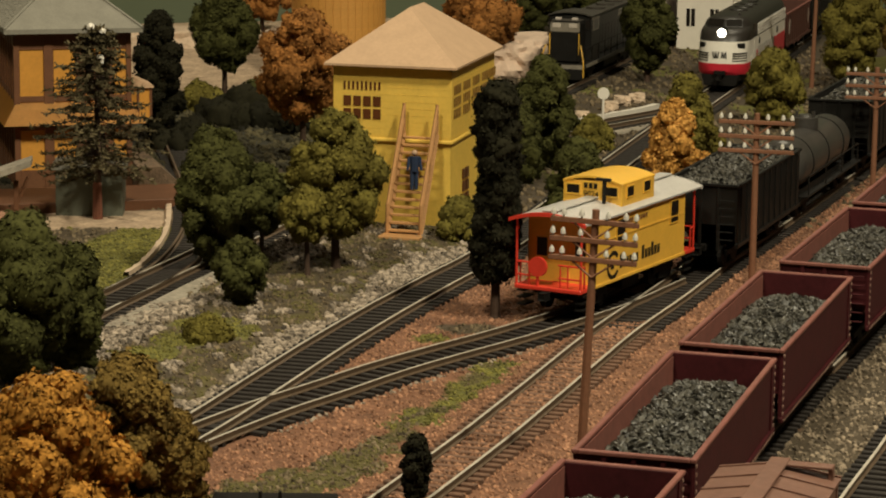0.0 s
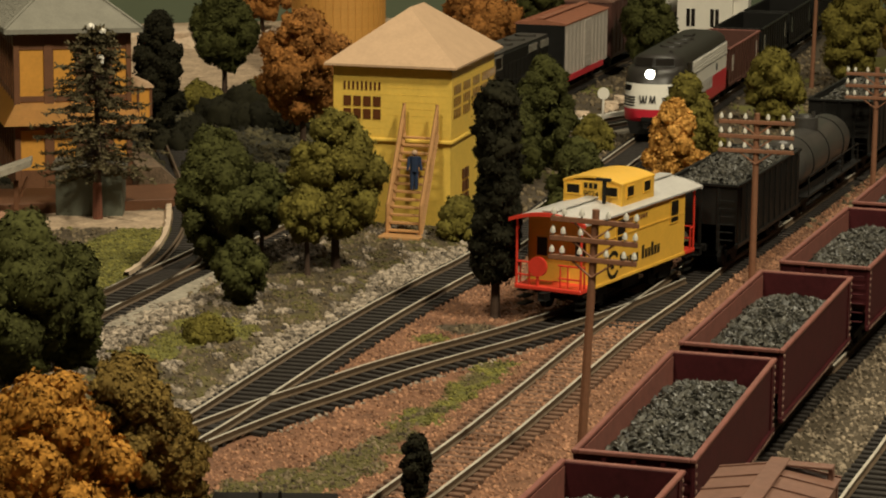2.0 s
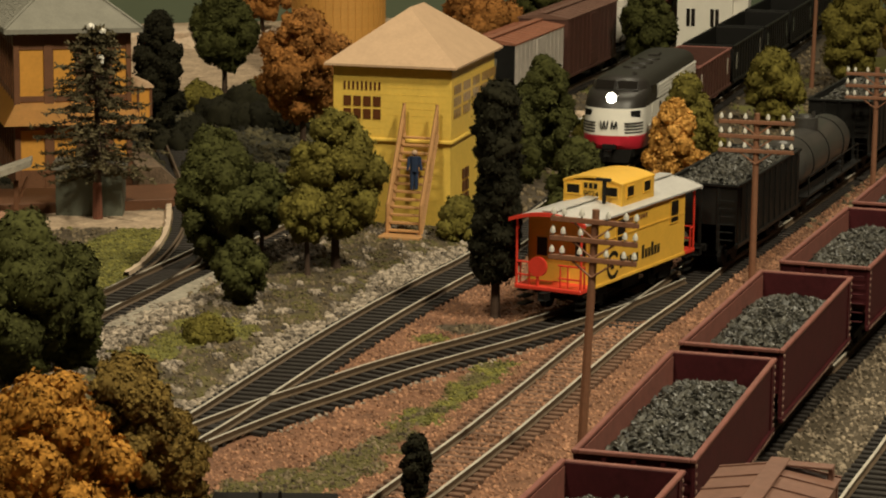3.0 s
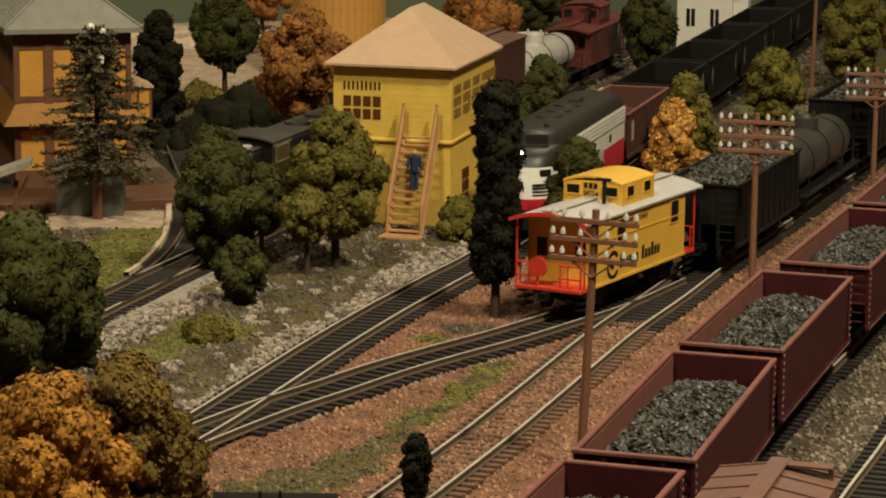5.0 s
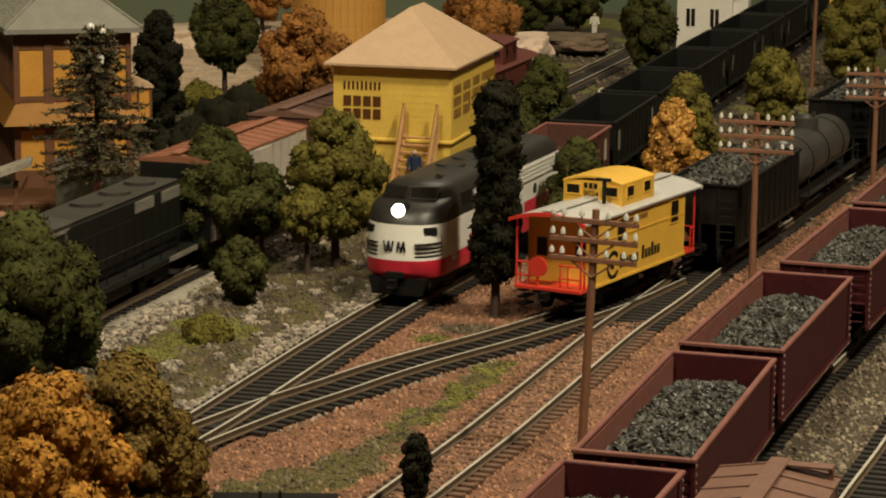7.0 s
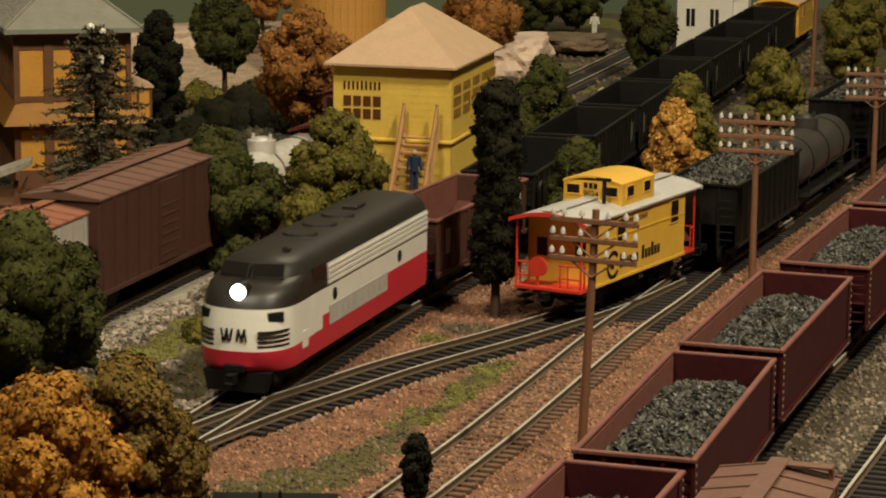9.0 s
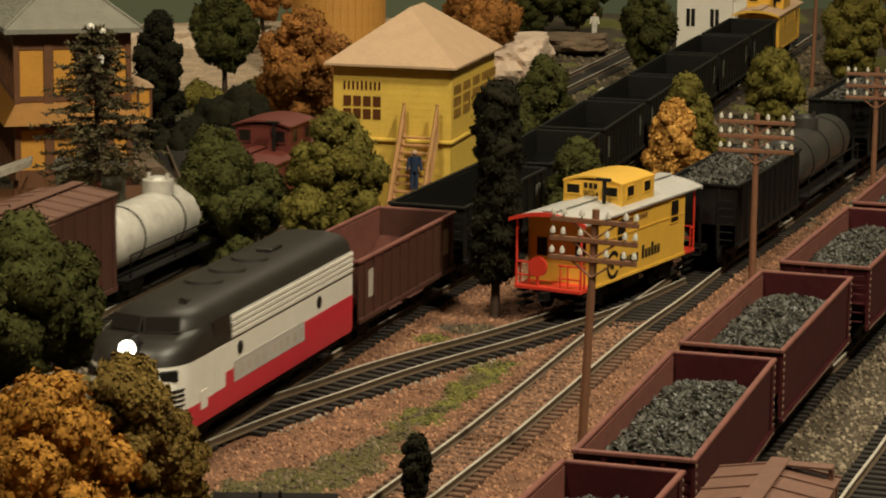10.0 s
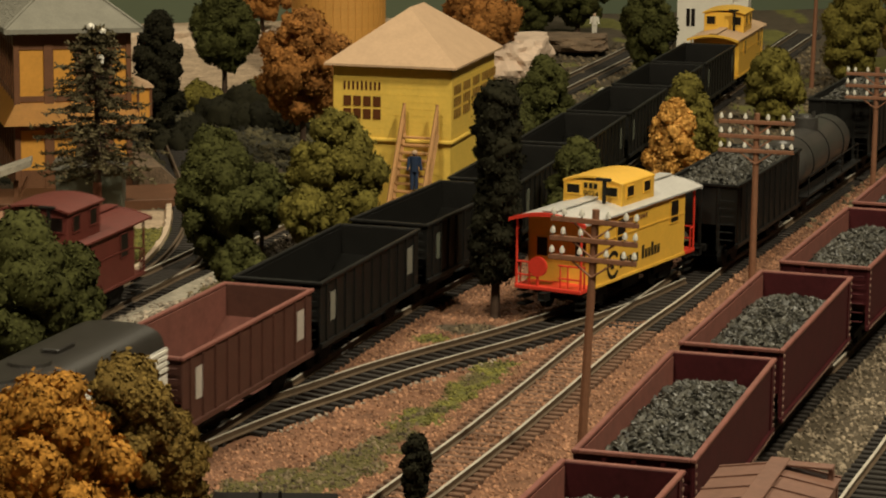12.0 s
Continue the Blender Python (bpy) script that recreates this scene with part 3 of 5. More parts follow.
def arch(w, z, rise, n=10, t=0.8):
    """A curved roof's profile in x, z."""
    up = [(-w + 2 * w * i / n, z + rise * (1 - (-1 + 2 * i / n) ** 2)) for i in range(n + 1)]
    return up + [(x, q - t) for x, q in up[::-1]]


def caboose(m, paint, roofm, railm, label, L=116.0, W=32.0, marks=False, cup=(-17, 16), top=38.5, ch=12.0, over=1.4):
    """A cupola caboose; its platform end with the hand brake looks along -y."""
    t = thing("caboose", label, "caboose", m)
    h = W / 2
    P0 = 12.5
    body = part("body", box(B(), -h, h, -L / 2 + P0, L / 2 - P0, 12, top - 3.2, 0.35), paint, t)
    roof = part("roof", prism(B(), arch(h + 1.6, top - 3, 3.4), -L / 2 - 1, L / 2 + 1), roofm, t, "silver-grey arched roof")
    part("roof_walk", box(B(), -3, 3, -L / 2 - 1, L / 2 + 1, top + 0.9, top + 1.6, 0.2), roofm, roof)
    part("end_trim", prism(B(), arch(h + 1.8, top - 2.8, 3.4, t=1.6), -L / 2 - 2.2, -L / 2 - 1), railm, roof)
    part("end_trim", prism(B(), arch(h + 1.8, top - 2.8, 3.4, t=1.6), L / 2 + 1, L / 2 + 2.2), roofm, roof)
    c0, c1 = cup
    q = ch / 12
    cu = part("cupola", box(B(), -h + 2.0, h - 2.0, c0, c1, top - 2.5, top + ch, 0.3), paint, t)
    part("cupola_roof", prism(B(), arch(h - 2.2 + over, top + ch - 0.4, 2.6), c0 - over, c1 + over), paint, cu)
    for x in (-9, 9):
        end_window(cu, x - 3.0, x + 3.0, c0 - 0.1, top + 3.5 * q, top + 9 * q, paint)
        end_window(cu, x - 3.0, x + 3.0, c1 + 0.1, top + 3.5 * q, top + 9 * q, paint)
    for s in (-1, 1):
        for y in (c0 + 8, c1 - 8):
            window_part(cu, s, s * (h - 2.0), y - 3.2, y + 3.2, top + 2.8 * q, top + 9 * q, paint)
        for y in ((L / 2 - P0 - 12, -L / 2 + P0 + 24) if s > 0 else (-20, 25)):
            window_part(body, s, s * h, y - 4, y + 4, top - 15.5, top - 6, paint)
        part("belt_moulding", box(B(), s * h - 0.2, s * h + 0.35, -L / 2 + P0 + 1, L / 2 - P0 - 1, top - 13.3, top - 12.7), paint, body)
        part("side_sill", box(B(), s * h - 0.6, s * h + 0.5, -L / 2 + P0, L / 2 - P0, 11.2, 12.6, 0.2), paint, t)
    for s in (-1, 1):
        y = s * (L / 2 - P0 / 2)
        pf = part("platform", box(B(), -h + 0.5, h - 0.5, y - P0 / 2 - 0.5, y + P0 / 2 + 0.5, 10.6, 12.4, 0.3), railm, t)
        ye = s * (L / 2 - 0.6)
        for x in (-h + 1, h - 1):
            part("corner_post", rod(B(), (x, ye, 12), (x, ye, top - 2.4), 0.55, seg=8), railm, pf)
        for x in (-9, -5.5, 5.5, 9):
            part("baluster", rod(B(), (x, ye, 12), (x, ye, 22), 0.35, seg=6), railm, pf)
        for z in (16.5, 22):
            part("rail", rod(B(), (-h + 1, ye, z), (-4.5, ye, z), 0.4, seg=6), railm, pf)
            part("rail", rod(B(), (4.5, ye, z), (h - 1, ye, z), 0.4, seg=6), railm, pf)
        for x in (-h + 1, h - 1):
            bm = B()
            rod(bm, (x, ye, 22), (x, ye - s * 3.5, 21.6), 0.4, seg=6)
            rod(bm, (x, ye - s * 3.5, 21.6), (x, ye - s * 3.5, 12), 0.4, seg=6)
            part("grab_rail", bm, railm, pf)
        bm = B()
        rod(bm, (-5, ye, 12), (-5, ye, 24), 0.6, seg=8)
        rod(bm, (-5, ye - 0.8, 20.5), (-5, ye + 0.8, 20.5), 4.2, seg=20)
        part("brake_wheel", bm, railm, pf)
        for x in (-h + 2.5, h - 2.5):
            bm = B()
            for k in range(3):
                box(bm, x - 2, x + 2, y - 4, y + 4, 3.0 + k * 3, 3.7 + k * 3)
            part("steps", bm, M["under"], pf)
        yw = s * (L / 2 - P0)
        part("end_door", box(B(), -4, 4, yw - 0.3, yw + 0.3, 12.6, 31, 0.1), paint, body)
        end_window(body, -11.5, -6.5, yw + s * 0.1, 23, 31, paint)
        end_window(body, 6.5, 11.5, yw + s * 0.1, 23, 31, paint)
    if marks:
        x = h + 0.12
        bm = B()
        for k in range(15):
            a, b = math.radians(40 + 19 * k), math.radians(40 + 19 * (k + 1))
            c = (-L / 2 + P0 + 17, 18.6)
            rod(bm, (x, c[0] + 5.3 * math.cos(a), c[1] + 5.3 * math.sin(a)), (x, c[0] + 5.3 * math.cos(b), c[1] + 5.3 * math.sin(b)), 0.95, seg=6)
        bmesh.ops.scale(bm, vec=(0.25, 1, 1), space=Matrix.Translation((-x, 0, 0)), verts=bm.verts)
        part("emblem", bm, M["black"], body, "black round emblem")
        part("emblem", box(B(), x - 0.1, x + 0.12, -L / 2 + P0 + 14.6, -L / 2 + P0 + 18, 17, 20.6, 0.1), M["black"], body)
        y = -L / 2 + P0 + 23.5
        for k in range(13):
            if k == 6:
                y += 3.0
                continue
            z = 16.2 + 0.05 * k
            up = (3.9, 6.0)[k in (0, 7, 10)]
            part("lettering_bar", box(B(), x - 0.1, x + 0.1, y, y + 2.3, z, z + up, 0.05), M["black"], body)
            y += 3.2
        for k in range(9):
            yy = c0 + 1 + k * 2.4
            part("lettering_bar", box(B(), x - 0.1, x + 0.1, yy, yy + 1.5, top - 9, top - 6.9), M["brownp"], body)
        for k in range(3):
            part("lettering_bar", box(B(), -3.9 + k * 2.3, -2.3 + k * 2.3, c0 - 0.3, c0 - 0.1, top + ch - 3.2, top + ch - 0.9), M["black"], cu)
        fc = bpy.data.curves.new("number", "FONT")
        fc.body, fc.size, fc.align_x, fc.extrude = "9024", 3.6 * K, "CENTER", 0.00008
        num = new("number", fc)
        num.parent = cu
        num.matrix_basis = P(-0.6, c0 - 0.25, top + ch - 6.8, 90, 0, 0)
        fc.materials.append(M["black"])
    st = part("stack", rod(B(), (8.0, c0 - 5, top), (8.0, c0 - 5, top + ch + 1.5), 0.9, seg=10), M["black"], t)
    part("stack_cap", box(B(), 4, 11, c0 - 6, c0 - 4, top + ch + 1.4, top + ch + 2.6, 0.3), M["black"], st)
    part("underframe", box(B(), -9, 9, -L / 2 + 4, L / 2 - 4, 8.6, 11.4, 0.3), M["under"], t)
    part("tool_box", box(B(), -11, 11, -9, 9, 4, 10.6, 0.4), M["under"], t)
    for y in (-L / 2 + 24, L / 2 - 24):
        truck(t, y, 15)
    couplers(t, L)
    return t


def nose_d(x, h, dep=18.0):
    return dep * (1 - max(0.0, 1 - (abs(x) / h) ** 2.5) ** (1 / 2.3))


def ring(y0, L, h, off, inset, dep=18.0):
    """A plan outline with a rounded nose at -y, as points from the rear on one side round to the other."""
    w = h - inset
    pts = [(w, y0 + L)]
    for a in [1, 0.995, 0.97, 0.93, 0.87, 0.78, 0.66, 0.5, 0.3, 0.1, -0.1, -0.3, -0.5, -0.66, -0.78, -0.87, -0.93, -0.97, -0.995, -1]:
        pts.append((w * a, y0 + off + nose_d(w * a, w, dep)))
    pts.append((-w, y0 + L))
    return pts


def cab_diesel(m, label):
    """A streamlined cab diesel: black roof, white band, red lower side; nose to -y."""
    t = thing("diesel_locomotive", label, "locomotive", m)
    L, h = 178.0, 17.6
    y0 = -L / 2
    levels = [(10.5, 2.5, 0.4), (13, 0.4, 0), (18.4, 0, 0), (22, 0.4, 0), (27, 1.2, 0), (33.5, 2.6, 0), (37.0, 4.2, 0.1), (40, 7.5, 0.3), (41.6, 12.5, 0.6), (42.5, 17, 0.9), (45.4, 18.6, 1.7), (47.4, 20.6, 3.6), (48.8, 24, 7.0), (49.5, 30, 12)]

    def band(name, i0, i1, material, lab="", cap=False):
        bm = B()
        rows = [[(x, y, levels[i][0]) for x, y in ring(y0, L, h, levels[i][1], levels[i][2])] for i in range(i0, i1 + 1)]
        sheet(bm, rows)
        bm.verts.ensure_lookup_table()
        n = len(rows[0])
        if cap:
            bm.faces.new([bm.verts[(i1 - i0) * n + k] for k in range(n)])
        rear = [bm.verts[k * n] for k in range(i1 - i0 + 1)] + [bm.verts[k * n + n - 1] for k in range(i1 - i0, -1, -1)]
        bm.faces.new(rear)
        bmesh.ops.recalc_face_normals(bm, faces=bm.faces)
        return part(name, bm, material, t, lab, smooth=True)
    band("lower_shell", 0, 2, M["wmred"], "red lower side band")
    white = band("white_shell", 2, 5, M["wmwhite"], "white nose and side band")
    roof = band("roof", 5, len(levels) - 1, M["roofblack"], "black roof and cab top", cap=True)
    for s in (-1, 1):
        x = s * h
        part("red_panel", box(B(), x - 0.12, x + 0.12, y0 + 38, y0 + L - 0.2, 18.2, 23.5), M["wmred"], white)
        part("red_panel", box(B(), x - 0.12, x + 0.12, y0 + 108, y0 + L - 0.2, 23.5, 25.2), M["wmred"], white)
        part("name_board", box(B(), x - 0.2, x + 0.2, y0 + 54, y0 + 124, 18.4, 25.8), M["silver"], white, "pale board with worn lettering")
        for k in range(9):
            yy = y0 + 60 + k * 7 + (3 if k > 3 else 0)
            part("lettering_bar", box(B(), x - 0.26, x + 0.26, yy, yy + 3.6, 20.2, 23.6), M["lightbox"], white)
        g = part("louvre_panel", box(B(), x * 0.99 - 0.2, x * 0.99 + 0.2, y0 + 52, y0 + L - 0.4, 34.0, 42.4), M["silver"], t, "pale grey louvred side grille")
        for k in range(4):
            part("slat", box(B(), x - 0.45, x + 0.45, y0 + 52, y0 + L - 0.4, 34.6 + k * 2.0, 35.7 + k * 2.0), M["wmwhite"], g)
        for yy in (y0 + 60, y0 + 140):
            part("porthole", rod(B(), (x - 0.3, yy, 29.5), (x + 0.3, yy, 29.5), 2.4, seg=20), M["black"], t)
        part("cab_door", box(B(), x - 0.2, x + 0.2, y0 + 36, y0 + 46, 18.6, 33.5, 0.1), M["wmwhite"], t)
        part("cab_window", box(B(), x * 0.965 - 0.5, x * 0.965 + 0.5, y0 + 36, y0 + 51, 34.2, 43.5, 0.3), M["pane"], roof)
        part("number_box", box(B(), -3.2, 3.2, -0.9, 0.9, 28.6, 32.4, 0.3), M["black"], t, at=P(s * 13.2, y0 + 7.4, 0, 0, 0, s * 42))
        part("step_panel", box(B(), x - 0.5, x + 0.25, y0 + 24, y0 + 30, 15.5, 22, 0.1), M["white"], t)
        for k in range(4):
            bm = B()
            z = 20.2 + k * 1.75
            for a in range(6):
                p = []
                for q in (a, a + 1):
                    xx = s * (8.5 + 8.4 * q / 6)
                    p.append((xx, y0 + 0.45 + nose_d(xx, h) - 0.2, z))
                rod(bm, p[0], p[1], 0.42, seg=5)
            part("nose_stripe", bm, M["black"], t)
        w = part("windshield", box(B(), -5.8, 5.8, -0.7, 0.7, 0, 5.2, 0.3), M["glossypane"], roof)
        part("windshield_frame", box(B(), -6.2, 6.2, -0.5, 0.5, -0.5, 5.7, 0.3), M["roofblack"], w)
        w.matrix_basis = P(s * 6.6, y0 + 17.5, 42.7, -24, 0, s * 15)
        part("rear_grab", rod(B(), (s * 14, y0 + L + 0.4, 16), (s * 14, y0 + L + 0.4, 36), 0.35, seg=6), M["black"], t)
    for x0, x1 in ((-4.6, -3.9), (-2.5, -3.2), (-2.5, -1.8), (-0.4, -1.1)):
        part("monogram_stroke", rod(B(), (x0 - 0.6, y0 + 0.6, 26.6 if x0 < x1 else 26.6), (x1 - 0.6, y0 + 0.4, 22.0), 0.42, seg=6), M["black"], t)
    for x0, x1 in ((1.3, 0.7), (1.3, 2.4), (3.6, 2.4), (3.6, 4.2)):
        part("monogram_stroke", rod(B(), (x0 + 0.2, y0 + 0.6, 26.6), (x1 + 0.2, y0 + 0.4, 22.0), 0.42, seg=6), M["black"], t)
    hl = part("headlight", rod(B(), (0, y0 + 9.5, 39.6), (0, y0 + 4.6, 39.4), 3.6, 3.4, seg=24), M["black"], t)
    bm = B()
    bmesh.ops.create_uvsphere(bm, u_segments=20, v_segments=10, radius=2.9, matrix=P(0, 0, 0) @ Matrix.Translation((0, y0 + 4.2, 39.4)) @ Matrix.Diagonal((1, 0.4, 1, 1)))
    part("lens", bm, M["lens"], hl, "lit white headlight lens", smooth=True)
    part("pilot", prism(B(), [(-13, 10.5), (13, 10.5), (11, 3), (-11, 3)], y0 + 2, y0 + 6), M["under"], t)
    part("anticlimber", box(B(), -4, 4, y0 - 0.8, y0 + 2, 10.6, 13.6, 0.4), M["under"], t)
    part("underframe", box(B(), -13, 13, y0 + 8, y0 + L - 2, 5.5, 10.6, 0.4), M["under"], t)
    for k, yy in enumerate((y0 + 70, y0 + 92, y0 + 114)):
        f = part("roof_fan", rod(B(), (0, yy, 49.2), (0, yy, 50.4), 7, 6.6, seg=24), M["roofblack"], roof)
    part("exhaust", box(B(), -3, 3, y0 + 128, y0 + 140, 49, 51, 0.4), M["roofblack"], roof)
    part("horn", rod(B(), (7, y0 + 40, 49.0), (7, y0 + 34, 50.0), 0.7, 1.3, seg=8), M["roofblack"], roof)
    for y in (y0 + 34, y0 + L - 36):
        truck(t, y, 26)
    couplers(t, L)
    return t


def road_switcher(m, label):
    """A black hood diesel with walkways and pale frame stripes; leads along -y."""
    t = thing("diesel_locomotive", label, "locomotive", m)
    L = 186.0
    y0 = -L / 2
    fr = part("frame", box(B(), -17, 17, y0, y0 + L, 11, 14, 0.4), M["black"], t)
    for s in (-1, 1):
        for y in (y0 + 3, y0 + L - 36):
            part("frame_stripe", box(B(), s * 17 - 0.15, s * 17 + 0.15, y, y + 33, 11.6, 13.8), M["shadedpale"], fr)
    part("front_stripe", box(B(), -15, 15, y0 - 0.3, y0, 10.6, 13.6), M["shadedpale"], fr)
    part("pilot", box(B(), -15, 15, y0 - 0.2, y0 + 2, 3, 10.6, 0.4), M["black"], fr)
    hood = part("long_hood", box(B(), -11, 11, y0 + 48, y0 + L - 8, 14, 43, 1.2), M["black"], t)
    part("hood_top", box(B(), -10.4, 10.4, y0 + 49, y0 + L - 9, 43, 44, 0.4), M["roofgrey"], hood)
    for k in range(11):
        y = y0 + 66 + k * 9.8
        for s in (-1, 1):
            part("hood_door", box(B(), s * 11 - 0.2, s * 11 + 0.25, y, y + 8.8, 16, 35, 0.1), M["black"], hood)
    cab = part("cab", box(B(), -15.5, 15.5, y0 + 22, y0 + 48, 14, 46, 0.5), M["black"], t)
    part("cab_roof", prism(B(), arch(16.4, 46.3, 2.6), y0 + 20.5, y0 + 49), M["roofgrey"], cab)
    nose = part("short_hood", box(B(), -11, 11, y0 + 7, y0 + 22, 14, 43, 1.4), M["black"], t)
    part("nose_top", box(B(), -10.4, 10.4, y0 + 8, y0 + 21, 43, 44, 0.4), M["roofgrey"], nose)
    part("nose_band", box(B(), -10.6, 10.6, y0 + 6.7, y0 + 7.1, 36, 42.4), M["shadedpale"], nose, "pale band, its paint darkened for shade")
    for x in (-6, 6):
        part("number_board", box(B(), x - 3, x + 3, y0 + 6.4, y0 + 7.2, 39, 42, 0.2), M["lightbox"], nose)
        end_window(cab, x * 2.2 - 1.6, x * 2.2 + 1.6, y0 + 21.9, 37, 43, M["black"])
        part("sand_hatch", box(B(), x - 2, x + 2, y0 + 10, y0 + 14, 43.9, 45.6, 0.3), M["lightbox"], nose)
    for s in (-1, 1):
        window_part(cab, s, s * 15.5, y0 + 27, y0 + 43, 36, 43, M["shadedpale"])
        part("cab_side_panel", box(B(), s * 15.5 - 0.1, s * 15.5 + 0.25, y0 + 23, y0 + 47, 43.6, 45.6), M["shadedpale"], cab)
        for y in (y0 + L - 60, y0 + L - 30):
            g = part("radiator_grille", box(B(), s * 11 - 0.2, s * 11 + 0.45, y, y + 20, 36.5, 41.5), M["shadedpale"], hood)
            for k in range(4):
                part("grille_bar", box(B(), s * 11 - 0.2, s * 11 + 0.7, y, y + 20, 37.2 + k * 1.2, 37.6 + k * 1.2), M["grey"], g)
        for k in range(10):
            y = y0 + 4 + k * (L - 8) / 9
            part("stanchion", rod(B(), (s * 16, y, 14), (s * 16, y, 25), 0.35, seg=6), M["under"], fr)
        part("handrail", rod(B(), (s * 16, y0 + 4, 25), (s * 16, y0 + L - 4, 25), 0.4, seg=6), M["under"], fr)
        bm = B()
        rod(bm, (s * 15.6, y0 - 0.4, 5), (s * 15.6, y0 - 0.4, 16), 0.45, seg=6)
        rod(bm, (s * 15.6, y0 - 0.4, 16), (s * 12.6, y0 + 3, 27), 0.45, seg=6)
        part("grab_rail", bm, M["cyellow"], fr, "yellow front grab rail")
        part("grab_rail", rod(B(), (s * 10.6, y0 + 5.8, 20), (s * 10.6, y0 + 5.8, 35), 0.4, seg=6), M["cyellow"], nose)
    for y in (y0 + 100, y0 + 130, y0 + 158):
        part("roof_fan", rod(B(), (0, y, 43.5), (0, y, 45.4), 7, seg=20), M["roofgrey"], hood)
    part("fuel_tank", box(B(), -13, 13, y0 + 74, y0 + 118, 4, 11, 1), M["under"], t)
    for y in (y0 + 36, y0 + L - 36):
        truck(t, y, 26)
    couplers(t, L)
    return t


# ---- plants ----
def clump_mesh(rnd, rs, blobs, grains, gsize, material, name):
    """Foam foliage: rough lumps under a ragged coat of small crumbs that stand at all angles."""
    bm = B()
    bmesh.ops.create_icosphere(bm, subdivisions=3, radius=1)
    sph = np.array([tuple(v.co) for v in bm.verts])
    tri = [[v.index for v in f.verts] for f in bm.faces]
    bm.free()
    V, F, smooth = [], [], []
    nv = 0
    area = sum(r * r for *_, r in blobs)

    def lumps(p, waves):
        return 1 + sum(h * np.sin(p @ w + o) for h, w, o in waves)
    for x, y, z, r in blobs:
        waves = [(h, rs.randn(3) * f, rs.uniform(0, 6.3)) for h, f, m in ((0.09, 2.2, 3), (0.065, 5.0, 4), (0.045, 11.0, 4)) for _ in range(m)]
        V.append(sph * (lumps(sph, waves) * r * 0.9)[:, None] + (x, y, z))
        smooth += range(len(F), len(F) + len(tri))
        F += [[i + nv for i in f] for f in tri]
        nv += len(sph)
        n = int(grains * r * r / area)
        sp = rs.randn(n, 3)
        sp /= np.linalg.norm(sp, axis=1)[:, None]
        nrm = sp + 0.45 * rs.randn(n, 3)
        nrm /= np.linalg.norm(nrm, axis=1)[:, None]
        tan = np.cross(nrm, rs.randn(n, 3))
        tan /= np.linalg.norm(tan, axis=1)[:, None] + 1e-9
        bit = np.cross(nrm, tan)
        c = sp * (lumps(sp, waves) * r * 0.9)[:, None] * rs.uniform(0.97, 1.06, n)[:, None] + (x, y, z) + sp * gsize * 0.3
        tan, bit = tan * gsize * rs.uniform(0.6, 1.5, (n, 1)), bit * gsize * rs.uniform(0.5, 1.2, (n, 1))
        V.append(np.stack([c - tan, c + bit - nrm * 0.15, c + tan, c - bit - nrm * 0.15], axis=1).reshape(-1, 3))
        F += [(nv + 4 * i, nv + 4 * i + 1, nv + 4 * i + 2, nv + 4 * i + 3) for i in range(n)]
        nv += 4 * n
    me = bpy.data.meshes.new(name)
    me.from_pydata((np.concatenate(V) * K).tolist(), [], F)
    me.materials.append(material)
    for f in smooth:
        me.polygons[f].use_smooth = True
    return me


def tree(x, y, H, R, bare, leaf, label, seed, bark="bark", shape="round", name="tree", grains=5200, gsize=0.62, trunk=2.0, category="tree", squash=1.0):
    """A model tree: tapered trunk with limbs and a crown of foam clumps. bare: how far up the crown starts."""
    rnd, rs = random.Random(seed), np.random.RandomState(seed)
    t = thing(name, label, category, P(x, y, height(x, y) - 1.2, 0, 0, rnd.uniform(0, 360)))
    blobs = []
    span = H - bare
    n = 30 if shape != "column" else 28
    for i in range(n):
        u = (i + 0.5) / n
        if shape == "column":
            rr = R * (0.75 + 0.35 * math.sin(u * 3.0)) * (1 if u < 0.8 else 1.6 - u * 0.9)
            b = R * 0.62
            d = rr * 0.35
        elif shape == "bush":
            rr = R * math.sqrt(max(0.05, 1 - u * u))
            b = R * rnd.uniform(0.34, 0.5)
            d = max(0, rr - b * 0.6)
        else:
            rr = R * math.sin(math.pi * (0.12 + 0.80 * u)) ** 0.75
            b = R * rnd.choice((0.2, 0.26, 0.33, 0.42, 0.5))
            d = max(0, rr - b * 0.8)
        a = i * 2.4 + rnd.uniform(-0.4, 0.4)
        d *= rnd.uniform(0.6, 1.14)
        blobs.append((d * math.cos(a), d * math.sin(a) * squash, min(H - b * 0.8, bare + b * 0.6 + u * (span - b * 1.2)), b))
    blobs.append((0, 0, bare + span * 0.5, R * 0.62 if shape != "column" else R * 0.6))
    bm = B()
    rod(bm, (0, 0, -1), (rnd.uniform(-1, 1), rnd.uniform(-1, 1), bare + span * 0.55), trunk, trunk * 0.45, seg=10)
    rod(bm, (0, 0, -1), (0, 0, 3), trunk * 1.5, trunk * 0.95, seg=10)
    for q in blobs[::3]:
        z0 = bare * 0.75 + 0.15 * q[2]
        rod(bm, (0, 0, z0), (q[0] * 0.85, q[1] * 0.85, q[2]), trunk * 0.4, trunk * 0.15, seg=6)
    part("trunk", bm, M[bark], t)
    me = clump_mesh(rnd, rs, blobs, grains, gsize, M[leaf], "crown")
    c = new("crown", me)
    c.parent = t
    return t


